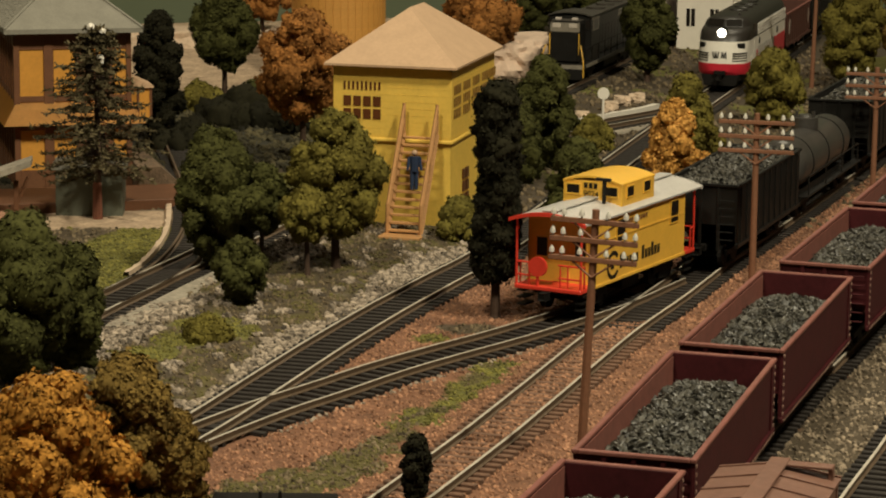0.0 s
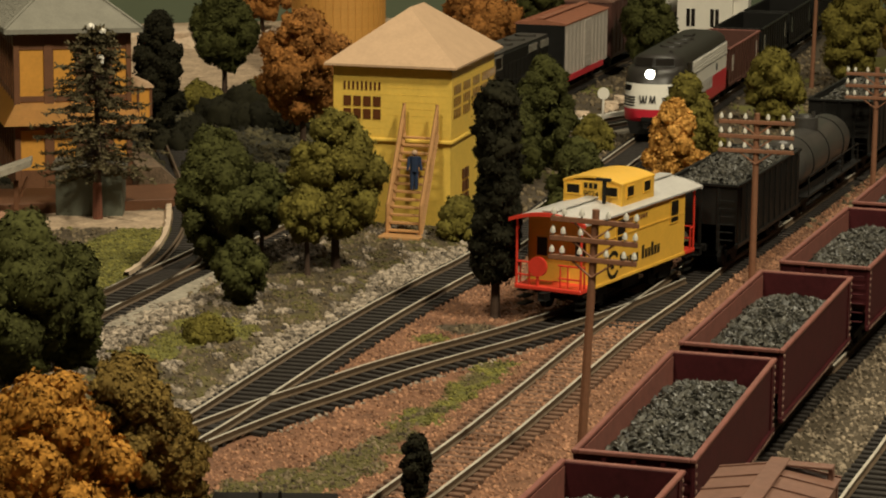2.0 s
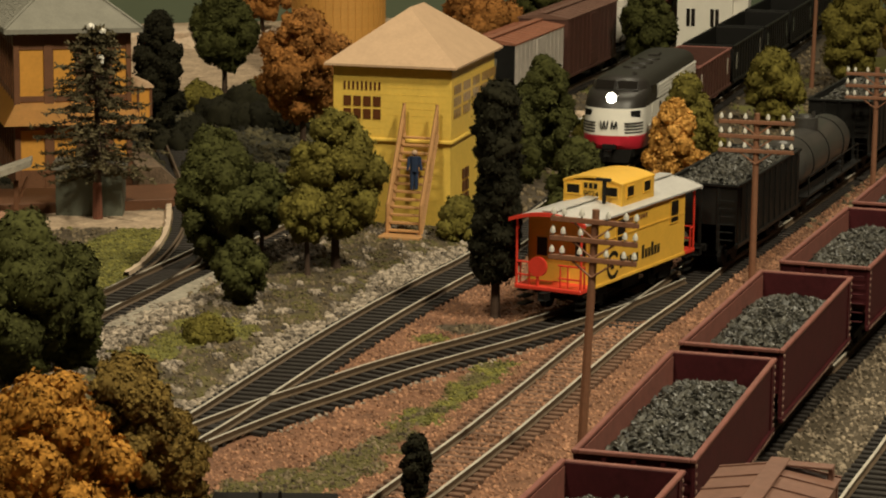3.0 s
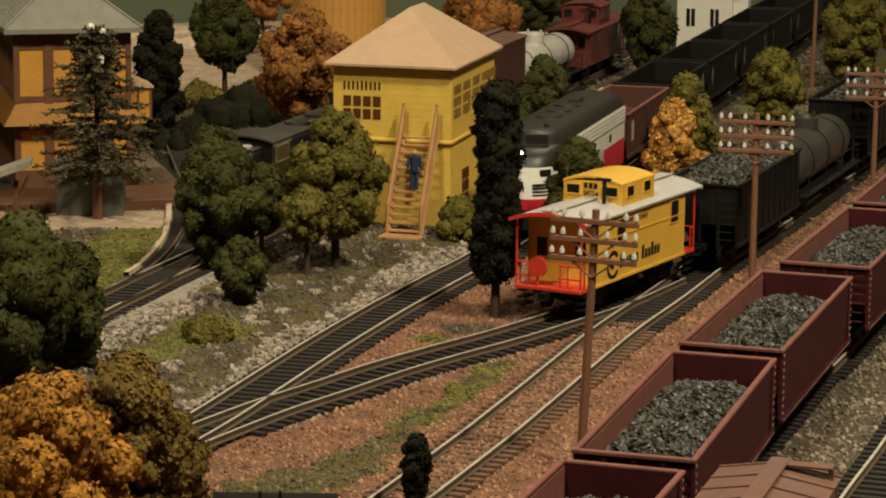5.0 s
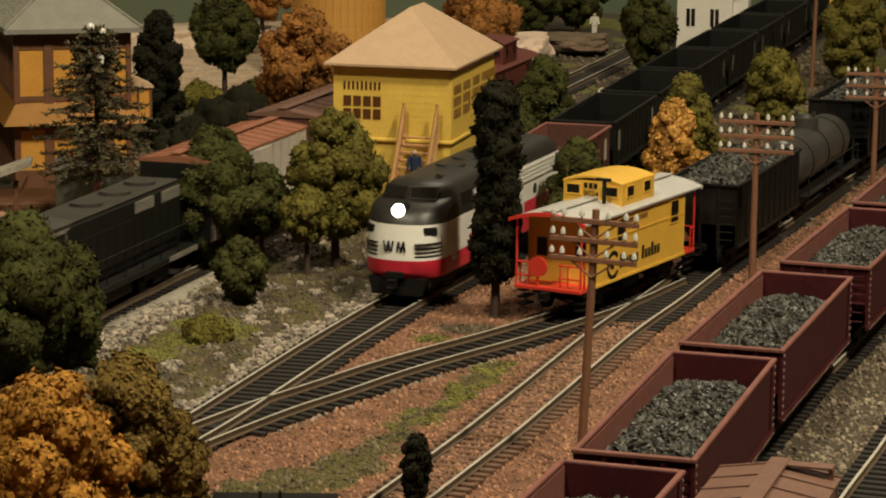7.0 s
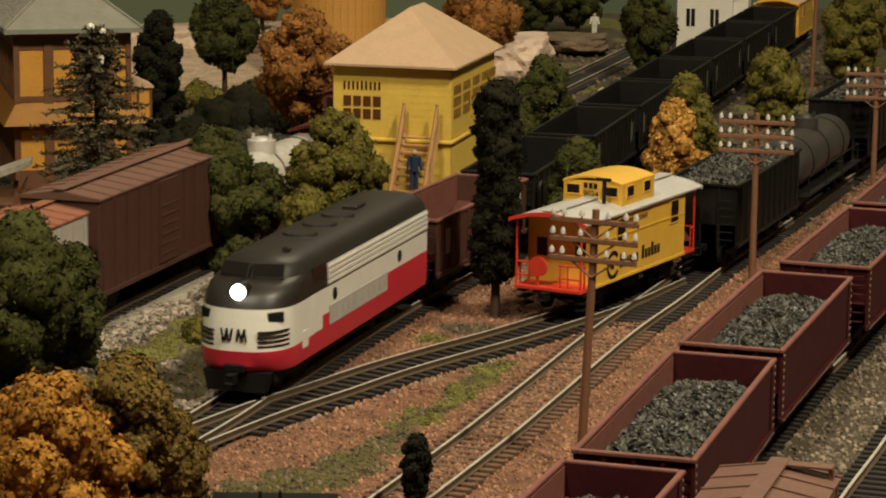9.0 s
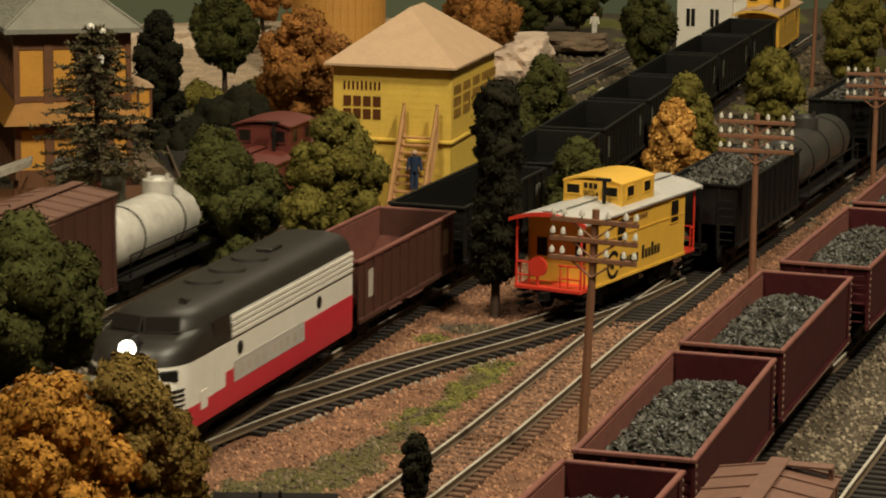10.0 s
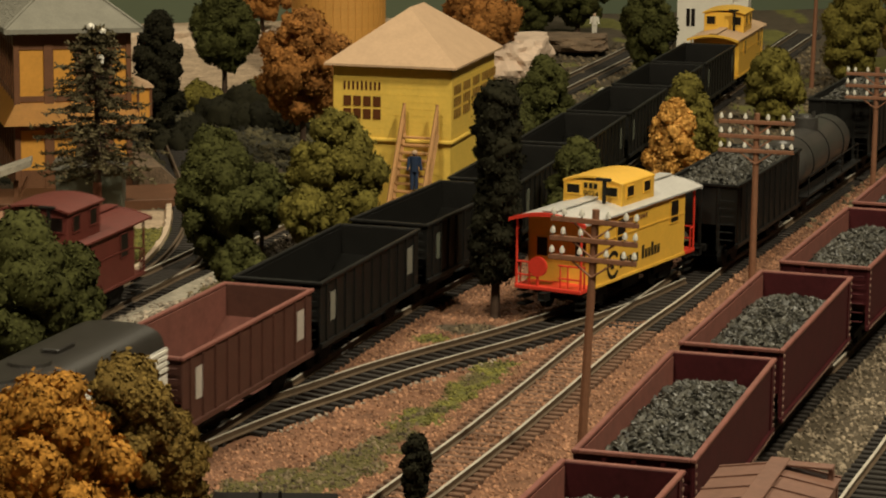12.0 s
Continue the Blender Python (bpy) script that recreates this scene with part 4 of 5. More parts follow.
def conifer(x, y, H, R, label, seed):
    rnd = random.Random(seed)
    rs = np.random.RandomState(seed)
    t = thing("conifer", label, "tree", P(x, y, height(x, y) - 1))
    bm = B()
    rod(bm, (0, 0, -1), (0, 0, 20), 2.7, 2.2, seg=10)
    part("trunk", bm, M["redbark"], t)
    bm = B()
    rod(bm, (0, 0, 20), (1, 0, H - 3), 2.2, 0.6, seg=8)
    V, F, nv = [], [], 0
    for i in range(150):
        u = (i + 0.5) / 150
        z = 23 + u * (H - 26)
        reach = R * (1 - u) ** 0.6 * min(1, 0.55 + u * 3) * rnd.uniform(0.5, 1.2) + 3
        a = i * 2.399 + rnd.uniform(-0.3, 0.3)
        dr = rnd.uniform(-0.35, 0.02) * (1 - u)
        end = Vector((reach * math.cos(a), reach * math.sin(a), z + reach * dr + rnd.uniform(-1, 2)))
        st = Vector((0, 0, z))
        rod(bm, st, end, 0.35, 0.12, seg=4)
        for k in range(85):
            f = rnd.uniform(0.25, 1.04)
            c = st.lerp(end, f)
            d = Vector((rnd.gauss(0, 1), rnd.gauss(0, 1), rnd.gauss(0, 0.5))).normalized() * rnd.uniform(1.0, 3.2)
            w = Vector((rnd.gauss(0, 1), rnd.gauss(0, 1), rnd.gauss(0, 1))).normalized() * 0.85
            V += [c - w * 0.5, c + w * 0.5, c + d + w * 0.6, c + d - w * 0.6]
            F.append((nv, nv + 1, nv + 2, nv + 3))
            nv += 4
    tagged(part("limb", bm, M["bark"], t), kind="stuff")
    me = bpy.data.meshes.new("needles")
    me.from_pydata([tuple(v * K) for v in V], [], F)
    me.materials.append(M["needle"])
    c = new("needles", me)
    c.parent = t
    bm = B()
    for q in ((-2, -3, H - 2, 2.0), (4, -3, H - 4, 1.6), (3, -5, H - 17, 1.8), (3.4, -5, H - 19.5, 1.3)):
        bmesh.ops.create_icosphere(bm, subdivisions=2, radius=q[3], matrix=Matrix.Translation(q[:3]))
    for v in bm.verts:
        v.co += Vector((noise.noise(v.co), noise.noise(v.co * 1.3), noise.noise(v.co * 0.8))) * 0.8
    part("snow_tuft", bm, M["white"], t, "white fluff caught on the twigs")
    return t


def utility_pole(x, y, H, turn, label, arms=3, lean=0, half=15.0):
    t = thing("utility_pole", label, "utility pole", P(x, y, height(x, y) - 1.5, 0, lean, turn), "poles along the siding")
    part("pole", rod(B(), (0, 0, -2), (0, 0, H), 1.7, 1.25, seg=12), M["pole"], t)
    for k in range(arms):
        z = H - 4.0 - k * 6.5
        a = part("crossarm", box(B(), -half, half, -1.9, -0.7, z - 0.9, z + 0.9, 0.2), M["pole"], t)
        for x0 in (-14, -10.5, -4.5, 4.5, 10.5, 14):
            x0 *= half / 15
            bm = B()
            rod(bm, (x0, -1.3, z + 0.9), (x0, -1.3, z + 1.7), 0.4, seg=6)
            rod(bm, (x0, -1.3, z + 1.7), (x0, -1.3, z + 3.0), 0.95, 0.85, seg=10)
            rod(bm, (x0, -1.3, z + 3.0), (x0, -1.3, z + 3.9), 0.65, 0.4, seg=10)
            part("insulator", bm, M["glass"], a, "white glass insulator")
        for s in (-1, 1):
            part("brace", rod(B(), (s * 7, -1.3, z - 0.8), (0, -1.3, z - 6), 0.4, seg=5), M["pole"], a)
    return t


# ---- buildings ----
def signal_tower():
    """A two-storey signal tower with a pyramid roof, a band of small panes and outside stairs."""
    t = thing("signal_tower", "yellow wooden signal tower with a tan hip roof", "signal tower", P(-26, 1322, -8.2, 0, 0, -14))
    W, D = 29.8, 92.0
    Wl = W
    bm = B()
    rows = [[(-Wl - 1.0, -1.0, 0), (Wl + 1.0, -1.0, 0), (Wl + 1.0, D + 1.0, 0), (-Wl - 1.0, D + 1.0, 0), (-Wl - 1.0, -1.0, 0)], [(-Wl, 0, 49), (Wl, 0, 49), (Wl, D, 49), (-Wl, D, 49), (-Wl, 0, 49)]]
    sheet(bm, rows)
    part("lower_wall", bm, M["yellow"], t)
    up = part("upper_wall", box(B(), -W - 0.6, W + 0.6, -0.6, D + 0.6, 49, 86, 0.2), M["yellow"], t)
    part("belt_course", box(B(), -W - 1.6, W + 1.6, -1.6, D + 1.6, 47.8, 49.6, 0.4), M["yellow"], t)
    for k in range(14):
        z = 3.0 + k * 3.2
        for yy in (-0.95 + z * 0.02,):
            part("clapboard", box(B(), -Wl - 0.6, Wl + 0.6, yy - 0.1, yy + 0.3, z, z + 0.3), M["yellow"], t)
    for k in range(10):
        z = 51 + k * 3.4
        part("clapboard", box(B(), -W - 0.68, W + 0.68, -0.68, D + 0.68, z, z + 0.3), M["yellow"], up)
    eave = 4.2
    bm = B()
    a = [(-W - eave, -eave - 1, 85.5), (W + eave, -eave - 1, 85.5), (W + eave, D + eave + 1, 85.5), (-W - eave, D + eave + 1, 85.5)]
    b = [(p[0], p[1], 86.6) for p in a]
    va, vb = [bm.verts.new(p) for p in a], [bm.verts.new(p) for p in b]
    r0, r1 = bm.verts.new((0, W + 2, 112)), bm.verts.new((0, D - W - 2, 112))
    bm.faces.new(va[::-1])
    for i in range(4):
        bm.faces.new((va[i], va[(i + 1) % 4], vb[(i + 1) % 4], vb[i]))
    bm.faces.new((vb[0], vb[1], r0))
    bm.faces.new((vb[1], vb[2], r1, r0))
    bm.faces.new((vb[2], vb[3], r1))
    bm.faces.new((vb[3], vb[0], r0, r1))
    bmesh.ops.recalc_face_normals(bm, faces=bm.faces)
    rf = part("roof", bm, M["tan"], t, "tan cardboard hip roof")

    def sash(face, u0, z0, n, rows, pw, ph, gx=1.6, gz=1.9):
        for i in range(n):
            for j in range(rows):
                u, z = u0 + i * (pw + gx), z0 + j * (ph + gz)
                if face == "front":
                    part("pane", box(B(), u, u + pw, -1.0, -0.7, z, z + ph), M["window"], up)
                else:
                    part("pane", box(B(), W + 0.7, W + 1.0, u, u + pw, z, z + ph), M["sidepane"], up)
    sash("front", -25, 59, 4, 2, 3.9, 4.9, 1.2, 1.5)
    for i in range(9):
        part("pane", box(B(), -25 + i * 2.25, -25 + i * 2.25 + 1.0, -1.0, -0.7, 73.5, 77.5), M["window"], up)
    for g in (4, 24, 44, 64, 80):
        sash("side", g, 60, 4, 3, 2.4, 4.4, 1.5, 1.6)
    for j in range(3):
        part("pane", box(B(), W + 0.3, W + 1.3, 24, 29, 14 + j * 6.4, 19 + j * 6.4), M["window"], t)
        part("pane", box(B(), W + 0.3, W + 1.3, 31, 36, 14 + j * 6.4, 19 + j * 6.4), M["window"], t)
    st = thing("staircase", "unpainted brown wooden outside stairs with handrails", "staircase", P(-19.5, 1317, -3, 0, 0, -16))
    x0, x1, top, run = -0.0, 17.0, 48.0, 27.0
    for x in (x0, x1):
        bm = B()
        rod(bm, (x, -2, top), (x, -2 - run, 2), 1.3, seg=4)
        part("stringer", bm, M["wood"], st)
        bm = B()
        for y, z in ((-2, top), (-2 - run * 0.5, top * 0.5), (-2 - run, 2)):
            rod(bm, (x, y, z - 2), (x, y, z + 15), 0.9, seg=4)
        rod(bm, (x, -2, top + 14), (x, -2 - run, 16), 0.8, seg=4)
        rod(bm, (x, -2, top + 8), (x, -2 - run, 9), 0.6, seg=4)
        part("handrail", bm, M["wood"], st)
    for k in range(13):
        u = (k + 0.5) / 13
        part("tread", box(B(), x0, x1, -2 - run * u - 1.6, -2 - run * u + 1.6, top - (top - 2) * u - 0.5, top - (top - 2) * u + 0.5, 0.1), M["wood"], st)
    part("landing", box(B(), x0 - 2, x1 + 2, -2 - run - 9, -2 - run + 2, 0, 2.4, 0.3), M["wood"], st)
    return t


def figurine(x, y, z, turn, coat, trousers, label, H=20.0):
    """A small painted figure in one plain mesh."""
    bm = B()
    rod(bm, (-1.1, 0, 0), (-1.0, 0, H * 0.47), 0.9, 1.2, seg=8)
    rod(bm, (1.1, 0.6, 0), (1.0, 0, H * 0.47), 0.9, 1.2, seg=8)
    rod(bm, (0, 0, H * 0.45), (0, 0, H * 0.82), 2.0, 2.5, seg=10)
    for s in (-1, 1):
        rod(bm, (s * 2.5, 0, H * 0.8), (s * 3.4, -0.6, H * 0.48), 0.9, 0.7, seg=6)
    bmesh.ops.create_icosphere(bm, subdivisions=2, radius=H * 0.075, matrix=Matrix.Translation((0, 0, H * 0.91)))
    ob = part("figurine", bm, coat, None, at=P(x, y, z, 0, 0, turn), smooth=True)
    ob.data.materials.append(M["skin"])
    for f in ob.data.polygons:
        if f.center.z > H * 0.845 * K:
            f.material_index = 1
    return tagged(ob, label, "figurine")


def depot():
    """A two-storey depot with orange panels between brown posts, a skirt roof and a hipped grey roof."""
    t = thing("depot_building", "orange and brown two-storey depot with a grey roof", "building", P(-170.5, 1436, -5, 0, 0, 15))
    W, D = 60.0, 130.0
    part("wall", box(B(), -W, 0, 0, D, 0, 86, 0.2), M["orange"], t)
    for z0, z1 in ((0, 12), (33.5, 36.5), (49, 52), (77, 86)):
        part("rail_board", box(B(), -W - 0.4, 0.4, -0.5, 0.3, z0, z1), M["brownp"], t)
        part("rail_board", box(B(), -0.3, 0.5, 0.4, D, z0, z1), M["brownp"], t)
        part("rail_board", box(B(), -W - 0.5, -W + 0.3, 0.4, D, z0, z1), M["brownp"], t)
    for x, hw in ((-W, 1.6), (-43, 2.6), (-26, 2.6), (-11, 2.2), (0, 1.4)):
        part("post", box(B(), x - hw, x + hw, -1.0, 0.6, 0, 86, 0.2), M["brownp"], t)
    for k in range(9):
        part("post", box(B(), -W - 1.0, -W + 0.6, 8 + k * 13, 10.6 + k * 13, 0, 86, 0.2), M["brownp"], t)
    for z0, z1 in ((14, 33), (54, 73)):
        w = part("window", box(B(), -23.4, -13.2, -0.6, -0.2, z0, z1), M["pane"], t)
        part("window_frame", box(B(), -18.7, -17.9, -0.9, -0.5, z0, z1), M["brownp"], w)
    bm = B()
    sheet(bm, [[(-W - 8, D, 37.0), (-W - 8, -8, 37.0), (8, -8, 37.0), (8, D, 37.0)], [(-W - 0.5, D, 48.5), (-W - 0.5, -0.6, 48.5), (0.5, -0.6, 48.5), (0.5, D, 48.5)]])
    bmesh.ops.solidify(bm, geom=bm.faces[:], thickness=1.2)
    part("skirt_roof", bm, M["orange"], t, "sloping orange skirt roof")
    e = 7
    bm = B()
    a = [(-W - e, -e, 86), (e, -e, 86), (e, D + e, 86), (-W - e, D + e, 86)]
    va, vb = [bm.verts.new(p) for p in a], [bm.verts.new((p[0], p[1], 88.5)) for p in a]
    r0, r1 = bm.verts.new((-W / 2, 36, 116)), bm.verts.new((-W / 2, D - 36, 116))
    bm.faces.new(va[::-1])
    for i in range(4):
        bm.faces.new((va[i], va[(i + 1) % 4], vb[(i + 1) % 4], vb[i]))
    bm.faces.new((vb[0], vb[1], r0))
    bm.faces.new((vb[1], vb[2], r1, r0))
    bm.faces.new((vb[2], vb[3], r1))
    bm.faces.new((vb[3], vb[0], r0, r1))
    bmesh.ops.recalc_face_normals(bm, faces=bm.faces)
    rf = part("roof", bm, M["grey"], t, "weathered grey hipped roof")
    for c, r in ((a[0], (-W / 2, 36, 116)), (a[1], (-W / 2, 36, 116))):
        part("hip_cap", rod(B(), (c[0], c[1], 88.6), r, 0.9, seg=6), M["grey"], rf)
    for k in range(16):
        y = 2 + k * 5.4
        u = min(1.0, (y + e) / (36 + e))
        part("roof_batten", rod(B(), (-W - e, y, 88.7), (-W - e + u * (W / 2 + e), y, 88.7 + u * 27.5), 0.5, seg=4), M["grey"], rf)
    pc = part("porch", box(B(), 0.6, 14, 10, 30, 37, 54, 0.3), M["orange"], t)
    part("porch_roof", prism(B(), [(0.5, 54), (15, 54), (15, 55), (4, 60), (0.5, 60)], 8.5, 31.5), M["tan"], pc)
    for x in (1.4, 6.5, 13.4):
        part("porch_post", box(B(), x - 0.6, x + 0.6, 9.4, 10.2, 37, 54), M["brownp"], pc)
    part("platform", box(B(), -W - 20, 26, -70, -22, 0, 6, 0.5), M["brownp"], t, "dark timber platform")
    part("ramp", prism(B(), [(2, 0), (30, 0), (24, 6), (14, 15), (2, 15)], -21, 36), M["gravelroof"], t, "brown gravelled ramp beside the platform")
    return t


def shed():
    t = thing("shed", "small grey-green shed with a flat lid roof", "shed", P(-181, 1349, -5, 0, 0, 3))
    part("wall", box(B(), -17, 17, 0, 26, 0, 24, 0.3), M["shed"], t)
    part("roof", box(B(), -19, 19, -2, 28, 24, 27, 0.4), M["grey"], t)
    return t


def water_tank():
    t = thing("water_tank", "round yellow-brown wooden water tank on a dark stand", "water tank", P(-76, 1900, -3))
    tub = part("tub", rod(B(), (0, 0, 27), (0, 0, 110), 33, seg=40), M["tankwood"], t)
    for k in range(40):
        a = math.pi * 2 * k / 40
        part("stave", box(B(), -2.3, 2.3, -0.3, 0.35, 27.5, 109, 0.1), M["tankwood"], tub, at=P(33 * math.sin(a), -33 * math.cos(a), 0, 0, 0, math.degrees(a)))
    for a in range(8):
        x, y = 24 * math.cos(a * math.pi / 4), 24 * math.sin(a * math.pi / 4)
        part("leg", rod(B(), (x, y, -2), (x, y, 27), 2, seg=8), M["under"], t)
    part("deck", box(B(), -30, 30, -30, 30, 24, 27, 0.4), M["under"], t)
    return t


def white_house():
    t = thing("house", "small white house with a gabled roof beside the line", "house", P(205, 2120, 0, 0, 0, -14))
    part("wall", box(B(), -22, 22, 0, 60, -4, 44, 0.2), M["white"], t)
    part("roof", prism(B(), [(-26, 43), (26, 43), (0, 66)], -5, 65), M["tan"], t)
    for x in (-11, 8):
        w = part("window", box(B(), x - 3.4, x + 3.4, -0.4, 0.1, 16, 30), M["pane"], t)
        part("window_frame", box(B(), x - 0.4, x + 0.4, -0.7, -0.3, 16, 30), M["white"], w)
    part("bay", box(B(), 22, 34, 4, 20, -4, 40, 0.3), M["white"], t)
    return t


def disc_signal(x, y):
    t = thing("disc_signal", "white round target signal on a thin white post", "signal", P(x, y, height(x, y) - 1))
    part("post", rod(B(), (0, 0, -1), (0, 0, 22), 0.9, 0.8, seg=10), M["white"], t)
    part("target", rod(B(), (0, -0.9, 24), (0, 0.6, 24), 3.7, seg=24), M["white"], t)
    part("base", box(B(), -1.8, 1.8, -1.8, 1.8, 0, 1.6, 0.3), M["white"], t)
    return t


def edging(line, y0, y1, off, width, label, z=-2.6, material=None):
    """A pale strip of roadbed along one side of a track."""
    s0, s1 = line.of_y(y0), line.of_y(y1)
    n = int((s1 - s0) / 6)
    rnd = random.Random(8)
    top = []
    for i in range(n + 1):
        s = s0 + (s1 - s0) * i / n
        q, h = line.at(s), line.turn(s)
        u = np.array([math.cos(h), -math.sin(h)])
        j = rnd.uniform(-0.22, 0.22) * width
        row = []
        for w, zz in ((0, -7), (0, z), (width + j, z - 0.3), (width + 2 + j, -7)):
            c = q + u * (off + (w if off > 0 else -w))
            row.append((c[0], c[1], zz))
        top.append(row)
    bm = sheet(B(), top)
    bmesh.ops.recalc_face_normals(bm, faces=bm.faces)
    ob = part("roadbed_edge", bm, material or M["concrete"])
    return tagged(ob, label, "roadbed", kind="structure")


def rock(x, y, z, sx, sy, sz, seed, label, m="plaster", turn=0):
    bm = B()
    bmesh.ops.create_icosphere(bm, subdivisions=4, radius=1)
    for v in bm.verts:
        c = v.co.copy()
        k = 1 + 0.35 * noise.noise(c * 1.3 + Vector((seed, 0, 0))) + 0.18 * noise.noise(c * 3.5 + Vector((0, seed, 0))) + 0.07 * noise.noise(c * 9)
        v.co = Vector((max(-0.8, min(0.8, c.x * k)) * sx, c.y * k * sy, max(-0.6, min(0.62, c.z * k)) * sz))
    ob = part("rock", bm, M[m], None, at=P(x, y, z, 0, 0, turn))
    return tagged(ob, label, "rock")


def timber_wagon():
    t = thing("flat_wagon", "low black flat wagon with two end posts", "wagon", P(-50, 782, -4.5, 0, 0, 0))
    part("deck", box(B(), -19, 19, -7, 7, 7, 15, 0.5), M["under"], t)
    for x in (-4, 2):
        part("stake", box(B(), x - 0.5, x + 0.5, -6.5, -5.5, 15, 19, 0.1), M["under"], t)
    for x in (-13, 13):
        part("skid", box(B(), x - 3, x + 3, -6, 6, 0, 7, 0.5), M["under"], t)
    return t

# ---- the place ----
ground()
room()
signal_tower()
depot()
shed()
water_tank()
white_house()
track(LINE_A, LINE_A.of_y(1000), LINE_A.of_y(2400), "dark curved main line track on black ties")
track(LINE_B, LINE_B.of_y(700), LINE_B.of_y(2250), "main line track with worn rails on black ties")
track(SIDING, SIDING.of_y(700), SIDING.of_y(1850), "siding track with brown weathered ties in red ballast", brown=(SIDING.of_y(760), SIDING.of_y(1085)))
track(LINK, 4, LINK.length - 40, "crossover track between main line and siding", tie0=44, tie1=LINK.length - 70)
track(COAL, COAL.of_y(560), COAL.of_y(1650), "track under the standing coal train")
track(FRONT, FRONT.of_y(570), FRONT.of_y(1250), "front track with yellowish rails")
track(YARD, 6, YARD.length, "yard track curving away beside the depot", tie0=60, head="railside")
track(SPUR, 0, SPUR.length - 20, "short spur joining the main line", tie1=SPUR.length - 40)

# standing coal train
for i, yc in enumerate((666.5, 806.5, 948.0, 1095.0, 1237.0, 1379.0)):
    s = COAL.of_y(yc)
    hopper(COAL.place(s), M["oxide"], M["oxin"], "dark red loaded hopper car of the standing coal train", group="red hopper cars", ribs=0)
    coal_load(COAL.place(s), 119, 32.6, 33.5, 11 + i)

# standing train behind the yellow caboose
hopper(SIDING.place(SIDING.of_y(1262)), M["black"], M["black"], "black loaded hopper car coupled to the yellow caboose", L=125, top=40, group="black hopper cars")
coal_load(SIDING.place(SIDING.of_y(1262)), 120, 31, 44, 31)
tank_car(SIDING.place(SIDING.of_y(1402)), M["tankdark"], "dark grey tank car in the standing train", L=135, R=13.5)
hopper(SIDING.place(SIDING.of_y(1548)), M["black"], M["black"], "black loaded hopper car behind the tank car", L=135, top=42, group="black hopper cars")
coal_load(SIDING.place(SIDING.of_y(1548)), 120, 31, 44, 32)
caboose(P(72, 1148, 0, 0, 0, -29.0), M["cyellow"], M["silver"], M["red"], "yellow cupola caboose with vermilion end railings", marks=True, top=43.5, ch=8.2, over=0.3)
boxcar(P(68.5, 613, 0, 0, 0, -17.2), M["roofbrown"], M["roofbrown"], "brown box car with a ribbed roof", L=138, W=31, top=51.5, ends=True)

for x, y, H, turn, n, lean in ((47.5, 880, 90, -14, 3, 2.2), (140, 1190, 80, -14, 3, 0), (238, 1468, 68, -14, 3, 0), (262, 1904, 90, -14, 2, 1)):
    utility_pole(x, y, H, turn, "brown wooden utility pole with white insulators", n, lean, half=15 if y < 1000 else 17)

conifer(-176, 1343, 101, 36, "sparse grey-green conifer with a red-brown trunk", 5)
TREES = [
    # x, y, height, radius, bare trunk, leaf, shape, seed
    (-158, 985, 65, 22, 3, "green", "round", 1), (-140, 1000, 50, 14, 0, "green", "round", 42), (-97, 645, 86, 23, 8, "goldleaf", "round", 2),
    (-93, 770, 62, 17, 4, "brownleaf", "round", 3), (-80, 778, 42, 12, 0, "brownleaf", "round", 4),
    (-103, 1207, 68, 21, 4, "green", "round", 6), (-83, 1202, 48, 15, 17, "green", "round", 43), (-86, 1122, 30, 12, 3, "green", "round", 7),
    (-49, 1202, 73, 21.5, 17, "olive", "round", 8), (-61, 1186, 42, 12.5, 17, "olive", "round", 9),
    (22.5, 1114, 102, 11.8, 16, "cypress", "column", 10), (57, 1520, 67, 18, 2, "green", "round", 12), (38, 1500, 50, 16, 0, "green", "round", 41),
    (63, 1243, 60, 16.5, 0, "green", "round", 13), (122, 1425, 55, 14.5, 6, "amberleaf", "round", 14), (140, 1425, 26, 7, 0, "amberleaf", "bush", 44),
    (-147, 1775, 80, 22, 24, "green", "round", 15), (-81, 1515, 90, 27, 30, "rustleaf", "round", 16),
    (146, 1925, 72, 21, 12, "green", "round", 17), (136, 1490, 60, 17, 4, "olive", "round", 18),
    (210, 1700, 52, 20, 4, "olive", "round", 19), (290, 1900, 75, 26, 6, "olive", "round", 20),
    (352, 1990, 85, 30, 6, "brownleaf", "round", 21), (-172, 1600, 80, 17, 2, "cypress", "round", 22),
    (70, 2190, 62, 26, 8, "green", "round", 61), (20, 2150, 50, 22, 10, "rustleaf", "round", 62), (110, 2230, 60, 24, 8, "green", "round", 63),
    (8, 1287, 22, 11, 0, "olive", "bush", 23), (-94, 1052, 11, 9, 0, "olive", "bush", 24),
    (-8, 820, 26, 5.5, 5, "cypress", "round", 25), (30, 1950, 60, 24, 20, "rustleaf", "round", 26),
    (42, 1480, 40, 15, 0, "green", "bush", 27), (-140, 2040, 90, 26, 24, "rustleaf", "round", 28),
    (-125, 1690, 15, 30, 0, "cypress", "bush", 51), (-88, 1720, 18, 26, 0, "brownleaf", "bush", 52), (-150, 1585, 10, 26, 0, "cypress", "bush", 53), (-118, 1750, 24, 17, 0, "green", "bush", 45), (-92, 1650, 18, 13, 0, "cypress", "bush", 46), (-160, 1740, 20, 15, 0, "olive", "bush", 47), (150, 1500, 30, 12, 0, "olive", "bush", 48), (88, 1590, 22, 12, 0, "olive", "bush", 49),
]
